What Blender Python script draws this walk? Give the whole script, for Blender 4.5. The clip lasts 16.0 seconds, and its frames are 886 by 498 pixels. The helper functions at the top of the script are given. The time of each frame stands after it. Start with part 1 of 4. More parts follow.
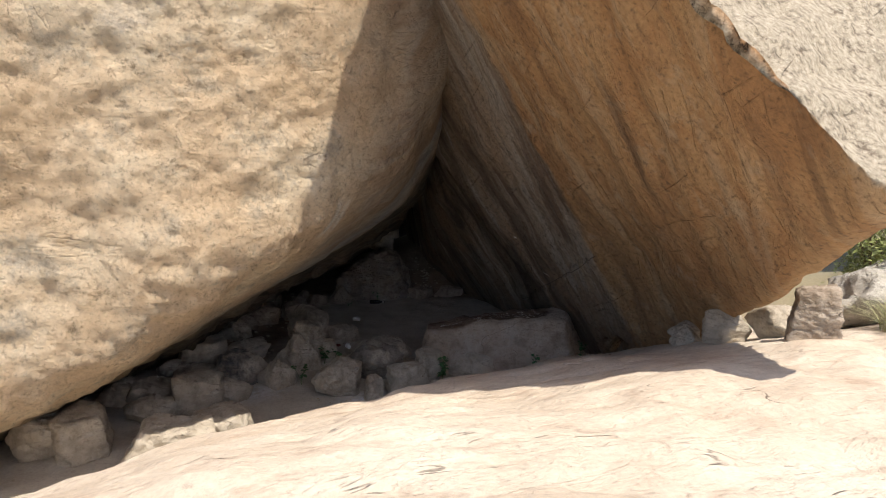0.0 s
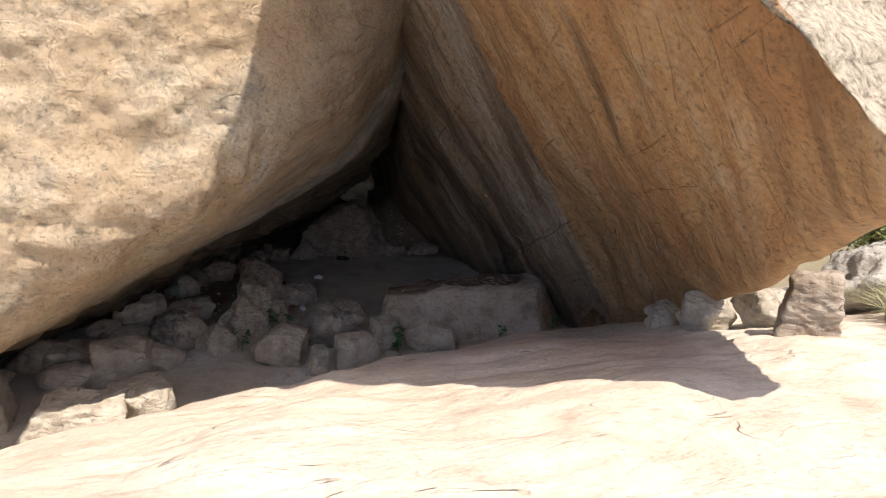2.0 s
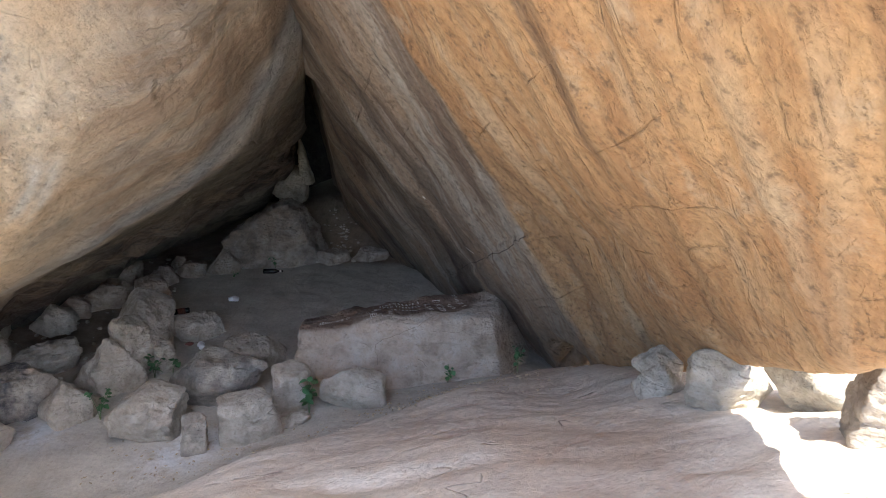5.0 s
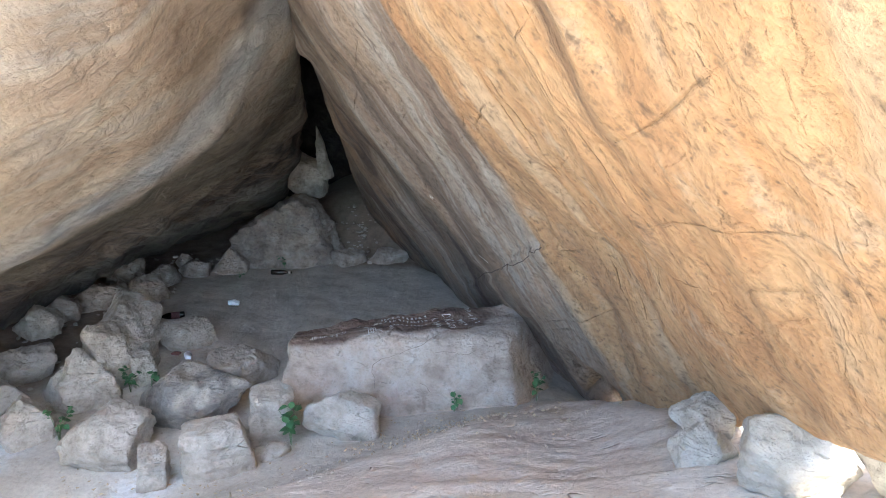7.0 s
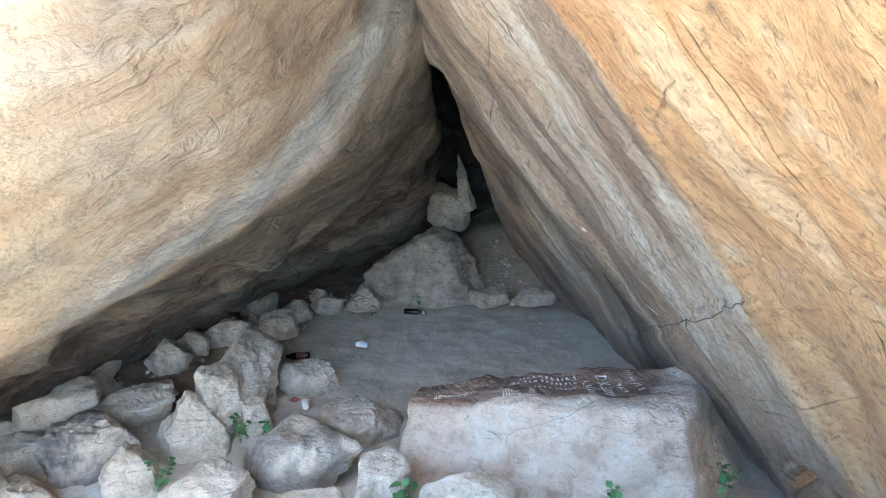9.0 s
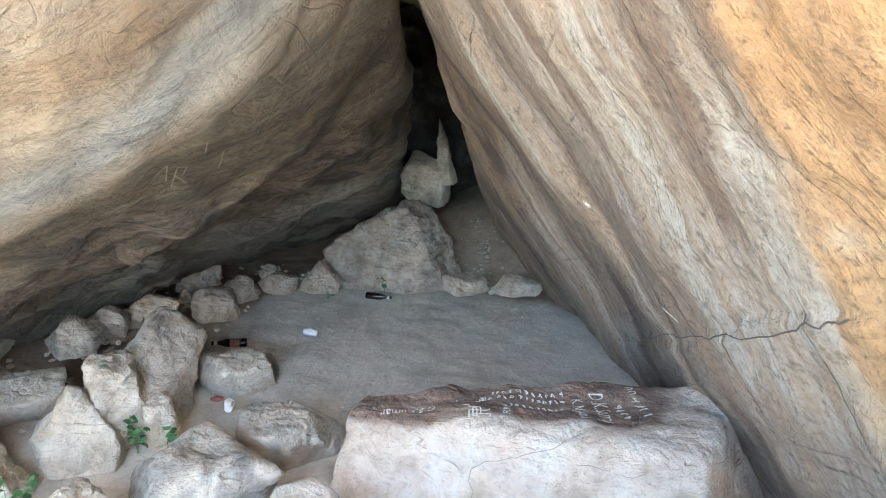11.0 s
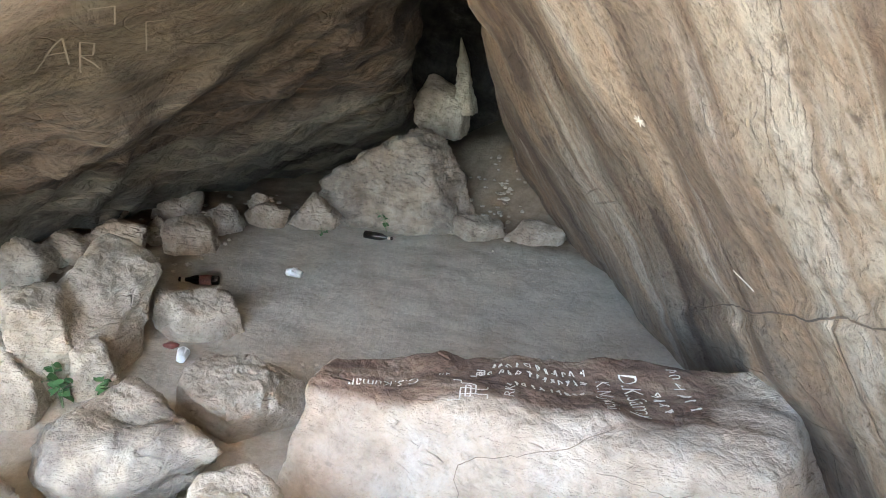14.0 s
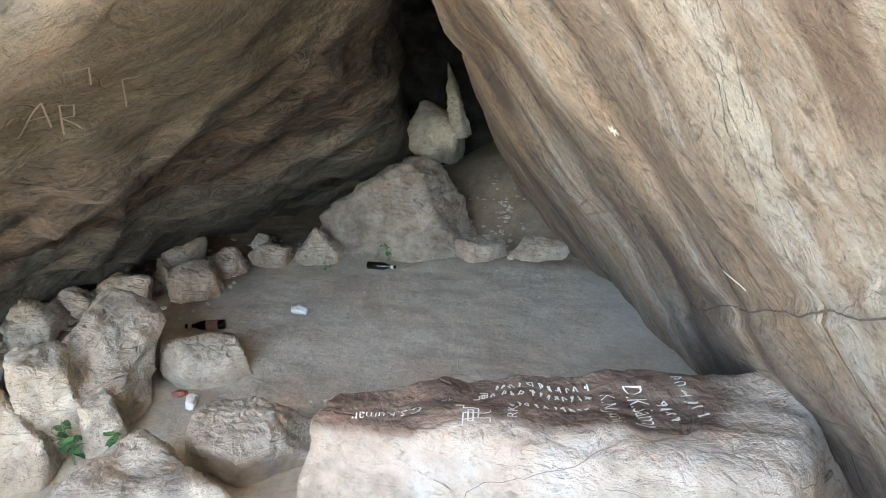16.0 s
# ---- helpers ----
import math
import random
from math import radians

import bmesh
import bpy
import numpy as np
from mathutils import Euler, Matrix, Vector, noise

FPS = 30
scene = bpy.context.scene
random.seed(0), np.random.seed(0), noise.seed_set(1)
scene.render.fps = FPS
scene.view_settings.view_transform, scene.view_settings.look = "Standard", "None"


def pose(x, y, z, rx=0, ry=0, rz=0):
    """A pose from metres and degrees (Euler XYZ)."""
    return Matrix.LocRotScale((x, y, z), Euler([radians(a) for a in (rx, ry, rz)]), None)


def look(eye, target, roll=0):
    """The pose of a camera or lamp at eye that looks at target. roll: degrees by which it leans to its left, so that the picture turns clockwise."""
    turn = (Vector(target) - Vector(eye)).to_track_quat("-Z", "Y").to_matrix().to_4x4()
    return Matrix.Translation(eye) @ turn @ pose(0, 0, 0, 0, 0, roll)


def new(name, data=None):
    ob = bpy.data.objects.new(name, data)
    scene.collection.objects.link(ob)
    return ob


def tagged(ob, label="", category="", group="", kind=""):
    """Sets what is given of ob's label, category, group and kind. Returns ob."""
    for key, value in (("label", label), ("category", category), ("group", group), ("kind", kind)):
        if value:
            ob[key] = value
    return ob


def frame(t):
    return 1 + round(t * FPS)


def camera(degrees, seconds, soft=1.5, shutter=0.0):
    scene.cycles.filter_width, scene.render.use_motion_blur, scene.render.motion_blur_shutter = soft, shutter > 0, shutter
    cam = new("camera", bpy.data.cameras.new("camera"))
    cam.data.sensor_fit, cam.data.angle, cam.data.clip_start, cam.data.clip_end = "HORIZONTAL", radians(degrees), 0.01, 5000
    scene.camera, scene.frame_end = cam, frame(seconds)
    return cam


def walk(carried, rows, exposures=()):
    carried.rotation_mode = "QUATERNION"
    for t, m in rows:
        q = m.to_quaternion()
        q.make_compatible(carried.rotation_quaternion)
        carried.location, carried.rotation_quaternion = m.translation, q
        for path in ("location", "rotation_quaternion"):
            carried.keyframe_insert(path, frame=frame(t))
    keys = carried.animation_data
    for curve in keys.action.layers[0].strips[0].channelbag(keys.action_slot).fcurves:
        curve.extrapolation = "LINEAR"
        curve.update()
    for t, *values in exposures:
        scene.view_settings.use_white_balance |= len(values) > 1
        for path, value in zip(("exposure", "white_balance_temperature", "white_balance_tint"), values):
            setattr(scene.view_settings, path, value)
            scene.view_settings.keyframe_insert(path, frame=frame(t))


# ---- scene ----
cam = camera(69.5, 16.0, 1.0)
EXPOSURES = [(0, 0.38, 6700, 12), (1.5, 0.1, 6800, 13), (2.0, 0.7, 6650, 14), (3.0, 0.9, 6650, 14), (3.6, 1.9, 6000, 8), (4.5, 1.8, 6000, 8), (5.0, 2.3, 6000, 8), (7.5, 3.5, 5450, 1), (8.5, 3.85, 5350, -2), (11.0, 4.55, 5850, -1), (12.0, 4.5, 6300, 0), (13.0, 4.55, 6600, 2), (16.0, 4.65, 6400, 0)]
PATH = [
    (0, (0.294, 0.995, 3.224), (0.217, 2.955, 2.835), 1.0),
    (0.5, (0.345, 1.19, 3.205), (0.417, 3.119, 2.68), 0.7),
    (1, (0.366, 1.408, 3.244), (0.725, 3.29, 2.671), 3.1),
    (1.5, (0.522, 1.618, 3.195), (0.784, 3.522, 2.643), 1.6),
    (2, (0.751, 1.858, 3.212), (0.673, 3.779, 2.661), 2.7),
    (2.5, (0.841, 2.224, 3.228), (1.078, 4.13, 2.67), 2.0),
    (3, (1.008, 2.509, 3.237), (1.155, 4.422, 2.674), 0.1),
    (3.5, (1.101, 2.822, 3.242), (0.973, 4.744, 2.701), 2.7),
    (4, (1.142, 3.114, 3.201), (1.019, 5.041, 2.678), 1.2),
    (4.5, (1.194, 3.445, 3.186), (1.294, 5.343, 2.562), -0.2),
    (5, (1.275, 3.733, 3.077), (1.224, 5.637, 2.467), 1.0),
    (5.2, (1.32, 3.826, 3.09), (1.181, 5.712, 2.439), 0.2),
    (7.3, (1.548, 4.71, 2.89), (1.33, 6.596, 2.263), 1.2),
    (7.5, (1.548, 4.822, 2.859), (1.203, 6.676, 2.193), 1.2),
    (8, (1.564, 5.103, 2.781), (0.953, 6.885, 2.111), 6.4),
    (8.5, (1.523, 5.327, 2.728), (0.899, 7.159, 2.222), 0.9),
    (8.7, (1.483, 5.374, 2.716), (0.828, 7.192, 2.2), -2.0),
    (10.8, (1.26, 6.354, 2.423), (0.655, 8.185, 1.891), -0.4),
    (11, (1.239, 6.439, 2.383), (0.631, 8.256, 1.809), 1.3),
    (11.5, (1.168, 6.604, 2.282), (0.73, 8.408, 1.536), -0.4),
    (12, (1.078, 6.773, 2.211), (0.808, 8.462, 1.175), -2.7),
    (12.5, (1.101, 6.948, 2.113), (0.647, 8.667, 1.198), 0.6),
    (13, (1.104, 7.083, 2.129), (0.536, 8.786, 1.248), 0.2),
    (13.5, (1.01, 7.104, 2.127), (0.467, 8.845, 1.305), -4.1),
    (14, (1.107, 7.221, 2.078), (0.457, 8.962, 1.339), 3.8),
    (14.5, (1.173, 7.256, 2.082), (0.54, 8.989, 1.311), 1.7),
    (15, (1.127, 7.249, 2.092), (0.509, 8.992, 1.328), -1.3),
    (15.5, (1.164, 7.256, 2.095), (0.479, 8.975, 1.337), -5.5),
    (16, (1.201, 7.262, 2.09), (0.499, 9.009, 1.417), -1.8),
]
walk(cam, [(t, look(eye, target, roll)) for t, eye, target, roll in PATH], EXPOSURES)

# ---- light ----
SUN = Vector((0.30, -0.28, 0.91)).normalized()
world = bpy.data.worlds.new("sky")
scene.world = world
world.use_nodes = True
wn = world.node_tree
sky = wn.nodes.new("ShaderNodeTexSky")
sky.sky_type, sky.sun_disc = "NISHITA", False
sky.sun_elevation = math.asin(SUN.z)
sky.sun_rotation = math.atan2(SUN.x, SUN.y)
sky.air_density, sky.dust_density = 1.0, 2.0
wn.links.new(sky.outputs[0], wn.nodes["Background"].inputs[0])
wn.nodes["Background"].inputs[1].default_value = 0.15
sun_data = bpy.data.lights.new("sun", "SUN")
sun_data.energy, sun_data.angle, sun_data.color = 4.2, radians(0.55), (1.0, 0.93, 0.82)
sun_lamp = new("sun", sun_data)
sun_lamp.matrix_world = look(SUN * 30, (0, 0, 0))


# ---- numeric noise for relief ----
def lattice(ix, iy, iz, seed):
    h = (ix * 374761393 + iy * 668265263 + iz * 2147483647 + seed * 974634777) & 0xFFFFFFFF
    h = ((h ^ (h >> 13)) * 1274126177) & 0xFFFFFFFF
    h = ((h ^ (h >> 16)) * 2246822519) & 0xFFFFFFFF
    return ((h ^ (h >> 15)) & 0xFFFF) / 32767.5 - 1.0


def vnoise(p, seed=0):
    """Smooth value noise in -1..1 at the rows of p."""
    i = np.floor(p).astype(np.int64)
    f = p - i
    w = f * f * f * (f * (f * 6 - 15) + 10)
    out = np.zeros(len(p))
    for dx in (0, 1):
        for dy in (0, 1):
            for dz in (0, 1):
                k = np.where(dx, w[:, 0], 1 - w[:, 0]) * np.where(dy, w[:, 1], 1 - w[:, 1]) * np.where(dz, w[:, 2], 1 - w[:, 2])
                out += k * lattice(i[:, 0] + dx, i[:, 1] + dy, i[:, 2] + dz, seed)
    return out


def fbm(p, size, octaves=4, seed=0, rough=0.5, ridged=False):
    out, amp, q = np.zeros(len(p)), 1.0, p / size
    for o in range(octaves):
        n = vnoise(q + 17.3 * o, seed + o)
        out += amp * ((1 - 2 * np.abs(n)) if ridged else n)
        q, amp = q * 2.03, amp * rough
    return out


def smax(values, k):
    """Rounded maximum: where faces meet, the edge is k wide."""
    v = np.stack(values)
    m = v.max(0)
    return m + k * np.log(np.exp((v - m) / k).sum(0))


def step(a, b, x):
    s = np.clip((x - a) / (b - a), 0, 1)
    return s * s * (3 - 2 * s)


BALLS = {}


def ball(sub):
    """Directions and triangles of a geodesic ball."""
    if sub not in BALLS:
        bm = bmesh.new()
        bmesh.ops.create_icosphere(bm, subdivisions=sub, radius=1)
        bm.verts.ensure_lookup_table()
        BALLS[sub] = (np.array([v.co[:] for v in bm.verts]), [[v.index for v in f.verts] for f in bm.faces])
        bm.free()
    return BALLS[sub]


def shell(solid, centre, sub, reach, focus=None):
    """The surface of solid(p) = 0 as met by rays from the centre."""
    dirs, faces = ball(sub)
    if focus is not None:
        dirs = dirs + 0.6 * np.array(focus)
        dirs = dirs / np.linalg.norm(dirs, axis=1)[:, None]
    c = np.array(centre)
    lo, hi = np.zeros(len(dirs)), np.full(len(dirs), float(reach))
    for _ in range(26):
        mid = (lo + hi) / 2
        inside = solid(c + dirs * mid[:, None]) < 0
        lo, hi = np.where(inside, mid, lo), np.where(inside, hi, mid)
    return c + dirs * lo[:, None], faces


def normals_of(v, faces):
    f = np.array(faces)
    n = np.cross(v[f[:, 1]] - v[f[:, 0]], v[f[:, 2]] - v[f[:, 0]])
    out = np.zeros_like(v)
    for k in range(3):
        for a in range(3):
            out[:, a] += np.bincount(f[:, k], n[:, a], len(v))
    return out / np.maximum(np.linalg.norm(out, axis=1), 1e-9)[:, None]


def mesh_data(name, verts, faces, material=None, smooth=True, **layers):
    me = bpy.data.meshes.new(name)
    me.from_pydata(np.asarray(verts).tolist(), [], faces)
    if smooth:
        me.polygons.foreach_set("use_smooth", [True] * len(me.polygons))
    for key, values in layers.items():
        me.attributes.new(key, "FLOAT", "POINT").data.foreach_set("value", np.asarray(values, dtype=np.float32))
    if material:
        me.materials.append(material)
    return me


def part(name, bm, material, parent, label=""):
    me = bpy.data.meshes.new(name)
    bm.to_mesh(me)
    bm.free()
    me.polygons.foreach_set("use_smooth", [True] * len(me.polygons))
    me.materials.append(material)
    ob = new(name, me)
    ob.parent = parent
    return tagged(ob, label)


# ---- materials ----
def nodes_of(name):
    mat = bpy.data.materials.new(name)
    mat.use_nodes = True
    nt = mat.node_tree
    return mat, nt, nt.nodes["Principled BSDF"]


def muted(c, k=0.12):
    grey = 0.3 * c[0] + 0.59 * c[1] + 0.11 * c[2]
    return tuple(v + (grey - v) * k for v in c)


class Graph:
    def __init__(self, nt):
        self.nt = nt
        self.place = nt.nodes.new("ShaderNodeTexCoord").outputs["Object"]

    def link(self, a, b):
        self.nt.links.new(a, b)

    def put(self, socket, value):
        if isinstance(value, bpy.types.NodeSocket):
            self.link(value, socket)
        else:
            socket.default_value = value

    def mapped(self, scale=(1, 1, 1), turn=(0, 0, 0), shift=(0, 0, 0)):
        n = self.nt.nodes.new("ShaderNodeMapping")
        self.link(self.place, n.inputs[0])
        n.inputs["Scale"].default_value, n.inputs["Rotation"].default_value, n.inputs["Location"].default_value = scale, turn, shift
        return n.outputs[0]

    def axes(self, rows):
        """Coordinates along three given directions."""
        c = self.nt.nodes.new("ShaderNodeCombineXYZ")
        for k, row in enumerate(rows):
            d = self.nt.nodes.new("ShaderNodeVectorMath")
            d.operation = "DOT_PRODUCT"
            self.link(self.place, d.inputs[0])
            d.inputs[1].default_value = row
            self.link(d.outputs["Value"], c.inputs[k])
        return c.outputs[0]

    def noise(self, at, scale, detail=5, rough=0.55, distortion=0.0):
        n = self.nt.nodes.new("ShaderNodeTexNoise")
        self.link(at, n.inputs["Vector"])
        n.inputs["Scale"].default_value, n.inputs["Detail"].default_value = scale, detail
        n.inputs["Roughness"].default_value, n.inputs["Distortion"].default_value = rough, distortion
        return n.outputs["Fac"]

    def cells(self, at, scale, feature="DISTANCE_TO_EDGE"):
        n = self.nt.nodes.new("ShaderNodeTexVoronoi")
        n.feature = feature
        self.link(at, n.inputs["Vector"])
        n.inputs["Scale"].default_value = scale
        return n.outputs["Distance"]

    def ramp(self, fac, stops):
        n = self.nt.nodes.new("ShaderNodeValToRGB")
        e = n.color_ramp.elements
        while len(e) < len(stops):
            e.new(0.5)
        for el, (pos, col) in zip(e, stops):
            el.position = pos
            el.color = (col, col, col, 1) if isinstance(col, (int, float)) else (*muted(col), 1)
        self.link(fac, n.inputs[0])
        return n.outputs[0]

    def mix(self, fac, a, b, how="MIX"):
        n = self.nt.nodes.new("ShaderNodeMix")
        n.data_type, n.blend_type = "RGBA", how
        self.put(n.inputs[0], fac)
        for s, v in ((n.inputs[6], a), (n.inputs[7], b)):
            if isinstance(v, tuple) and len(v) == 3:
                v = (*muted(v), 1)
            self.put(s, v)
        return n.outputs[2]

    def math(self, how, a, b=0.0):
        n = self.nt.nodes.new("ShaderNodeMath")
        n.operation = how
        self.put(n.inputs[0], a)
        self.put(n.inputs[1], b)
        return n.outputs[0]

    def layer(self, name):
        n = self.nt.nodes.new("ShaderNodeAttribute")
        n.attribute_name = name
        return n.outputs["Fac"]

    def random(self):
        return self.nt.nodes.new("ShaderNodeObjectInfo").outputs["Random"]

    def bump(self, height, strength, distance, normal=None):
        n = self.nt.nodes.new("ShaderNodeBump")
        self.link(height, n.inputs["Height"])
        n.inputs["Strength"].default_value, n.inputs["Distance"].default_value = strength, distance
        if normal:
            self.link(normal, n.inputs["Normal"])
        return n.outputs[0]


def plain(name, colour, rough=0.6, metal=0.0, vary=0.15, scale=60.0, bump=0.0):
    mat, nt, b = nodes_of(name)
    g = Graph(nt)
    n = g.noise(g.place, scale, 4)
    dark = tuple(c * (1 - vary) for c in colour)
    light = tuple(min(1, c * (1 + vary)) for c in colour)
    g.link(g.ramp(n, [(0.3, dark), (0.7, light)]), b.inputs["Base Color"])
    b.inputs["Roughness"].default_value, b.inputs["Metallic"].default_value = rough, metal
    if bump:
        g.link(g.bump(n, bump, 0.004), b.inputs["Normal"])
    return mat


def flakes(g, at, scale, detail=7, rough=0.62, distortion=0.6):
    """Plates with broken edges, as rock that scales off in sheets."""
    n = g.noise(at, scale, detail, rough, distortion)
    return g.ramp(n, [(0.34, 0.0), (0.355, 0.22), (0.43, 0.26), (0.445, 0.48), (0.50, 0.52), (0.515, 0.70), (0.58, 0.74), (0.60, 1.0)])


def relief(g, b, coarse, fine, coarse_depth=0.06, fine_depth=0.02, lines=None, line_depth=0.015, plates=None, plate_depth=0.03):
    n1 = g.bump(coarse, 1.0, coarse_depth)
    if plates is not None:
        n1 = g.bump(plates, 1.0, plate_depth, n1)
    n2 = g.bump(fine, 1.0, fine_depth, n1)
    if lines is not None:
        n2 = g.bump(g.math("SUBTRACT", 1.0, lines), 1.0, line_depth, n2)
    g.link(n2, b.inputs["Normal"])


def cracks(g, at, scale, width, mask_scale, low=0.5, high=0.58, distortion=0.5):
    """Thin broken lines where a field crosses its middle."""
    line = g.ramp(g.noise(at, scale, 2, 0.5, distortion * 0.3), [(0.5 - width, 0.0), (0.5, 1.0), (0.5 + width, 0.0)])
    mask = g.ramp(g.noise(g.place, mask_scale, 3, 0.6), [(low, 0.0), (high, 1.0)])
    return g.math("MULTIPLY", line, mask)


def mat_right():
    """Sandstone with ochre face outside and dark, pale-streaked water stains inside."""
    mat, nt, b = nodes_of("ochre_rock")
    g = Graph(nt)
    down = Vector((0.398, 0.25, -0.672)).normalized()
    out = Vector((-0.694, -0.437, -0.573)).normalized()
    across = down.cross(out).normalized()
    at = g.axes([across, down * 0.11, down * 0.05])
    stripes = g.noise(at, 2.4, 4, 0.55, 0.7)
    broad = g.noise(at, 0.9, 3, 0.5, 0.5)
    fine = g.noise(at, 13.0, 4, 0.6, 0.3)
    blotch = g.noise(g.axes([across, down * 0.45, out]), 1.5, 9, 0.66, 0.4)
    grain = g.noise(g.place, 26.0, 6, 0.65)
    ochre = g.ramp(blotch, [(0.25, (0.34, 0.165, 0.06)), (0.42, (0.51, 0.265, 0.095)), (0.52, (0.58, 0.35, 0.15)), (0.60, (0.49, 0.255, 0.09)), (0.72, (0.62, 0.44, 0.25))])
    ochre = g.mix(g.ramp(broad, [(0.36, 0.75), (0.44, 0.0)]), ochre, (0.24, 0.115, 0.045))
    ochre = g.mix(g.ramp(g.noise(g.place, 3.2, 8, 0.68), [(0.56, 0.0), (0.68, 0.6)]), ochre, (0.60, 0.47, 0.31))
    ochre = g.mix(g.ramp(stripes, [(0.30, 0.7), (0.42, 0.0)]), ochre, (0.143, 0.0714, 0.0336))
    bold = g.noise(at, 3.4, 3, 0.5, 0.5)
    ochre = g.mix(g.ramp(bold, [(0.35, 0.45), (0.43, 0.0)]), ochre, (0.29, 0.145, 0.06))
    ochre = g.mix(g.ramp(bold, [(0.57, 0.0), (0.65, 0.38)]), ochre, (0.62, 0.49, 0.32))
    stain = g.ramp(stripes, [(0.32, (0.15, 0.10, 0.07)), (0.39, (0.25, 0.175, 0.115)), (0.43, (0.37, 0.30, 0.225)), (0.47, (0.29, 0.205, 0.135)), (0.51, (0.41, 0.335, 0.25)), (0.55, (0.30, 0.215, 0.145)), (0.60, (0.46, 0.40, 0.325)), (0.68, (0.38, 0.31, 0.235))])
    stain = g.mix(g.ramp(bold, [(0.56, 0.0), (0.60, 0.6), (0.66, 0.25)]), stain, (0.52, 0.465, 0.385))
    stain = g.mix(g.ramp(bold, [(0.34, 0.8), (0.40, 0.55), (0.44, 0.0)]), stain, (0.18, 0.11, 0.068))
    stain = g.mix(g.ramp(broad, [(0.36, 0.6), (0.52, 0.0)]), stain, (0.20, 0.125, 0.075))
    stain = g.mix(g.ramp(fine, [(0.60, 0.0), (0.70, 0.4)]), stain, (0.50, 0.46, 0.40))
    stain = g.mix(g.ramp(fine, [(0.28, 0.4), (0.38, 0.0)]), stain, (0.14, 0.09, 0.058))
    # Stripes get darker towards the crack.
    stain = g.mix(g.math("MULTIPLY", g.layer("crackward"), g.ramp(stripes, [(0.35, 0.6), (0.5, 0.32), (0.62, 0.0)])), stain, (0.06, 0.045, 0.035))
    rust = g.ramp(g.noise(g.axes([across, down * 0.35, out]), 1.3, 7, 0.65, 0.7), [(0.50, 0.0), (0.62, 0.75)])
    stain = g.mix(rust, stain, (0.40, 0.27, 0.16))
    col = g.mix(g.layer("stain"), ochre, stain)
    # Paler where the face turns to the sun: sunlit tone put into colour.
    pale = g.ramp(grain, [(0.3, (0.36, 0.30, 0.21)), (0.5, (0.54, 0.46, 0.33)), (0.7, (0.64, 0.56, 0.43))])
    col = g.mix(g.layer("sunward"), col, pale)
    slant = g.axes([(across + down * 0.5) * 0.12, down - across * 0.5, out * 0.3])
    lines = g.math("MAXIMUM", cracks(g, slant, 1.6, 0.006, 1.7, 0.5, 0.62, 0.2), cracks(g, at, 3.0, 0.012, 1.4, 0.5, 0.62, 0.2))
    col = g.mix(g.math("MULTIPLY", lines, 0.16), col, (0.16, 0.09, 0.05))
    # Dark brown in fine hollows, painting dirt and crevice shade together.
    hollow_dark = g.ramp(g.noise(g.place, 13.0, 10, 0.74), [(0.34, 0.6), (0.45, 0.0)])
    col = g.mix(hollow_dark, col, (0.13, 0.075, 0.04))
    pits = g.ramp(g.noise(g.place, 38.0, 2, 0.5), [(0.25, 1.0), (0.33, 0.0)])
    col = g.mix(g.math("MULTIPLY", pits, 0.6), col, (0.10, 0.06, 0.035))
    col = g.mix(0.45, col, g.ramp(grain, [(0.3, 0.45), (0.52, 1.0), (0.72, 1.4)]), "MULTIPLY")
    col = g.mix(1.0, col, (0.76, 0.755, 0.75), "MULTIPLY")
    g.link(col, b.inputs["Base Color"])
    b.inputs["Roughness"].default_value = 0.85
    relief(g, b, g.noise(at, 4.0, 5, 0.56, 0.6), g.noise(g.place, 13.0, 8, 0.68), 0.045, 0.035, lines, 0.008, flakes(g, g.axes([across, down * 0.5, out]), 2.2, 5, 0.58), 0.02)
    return mat


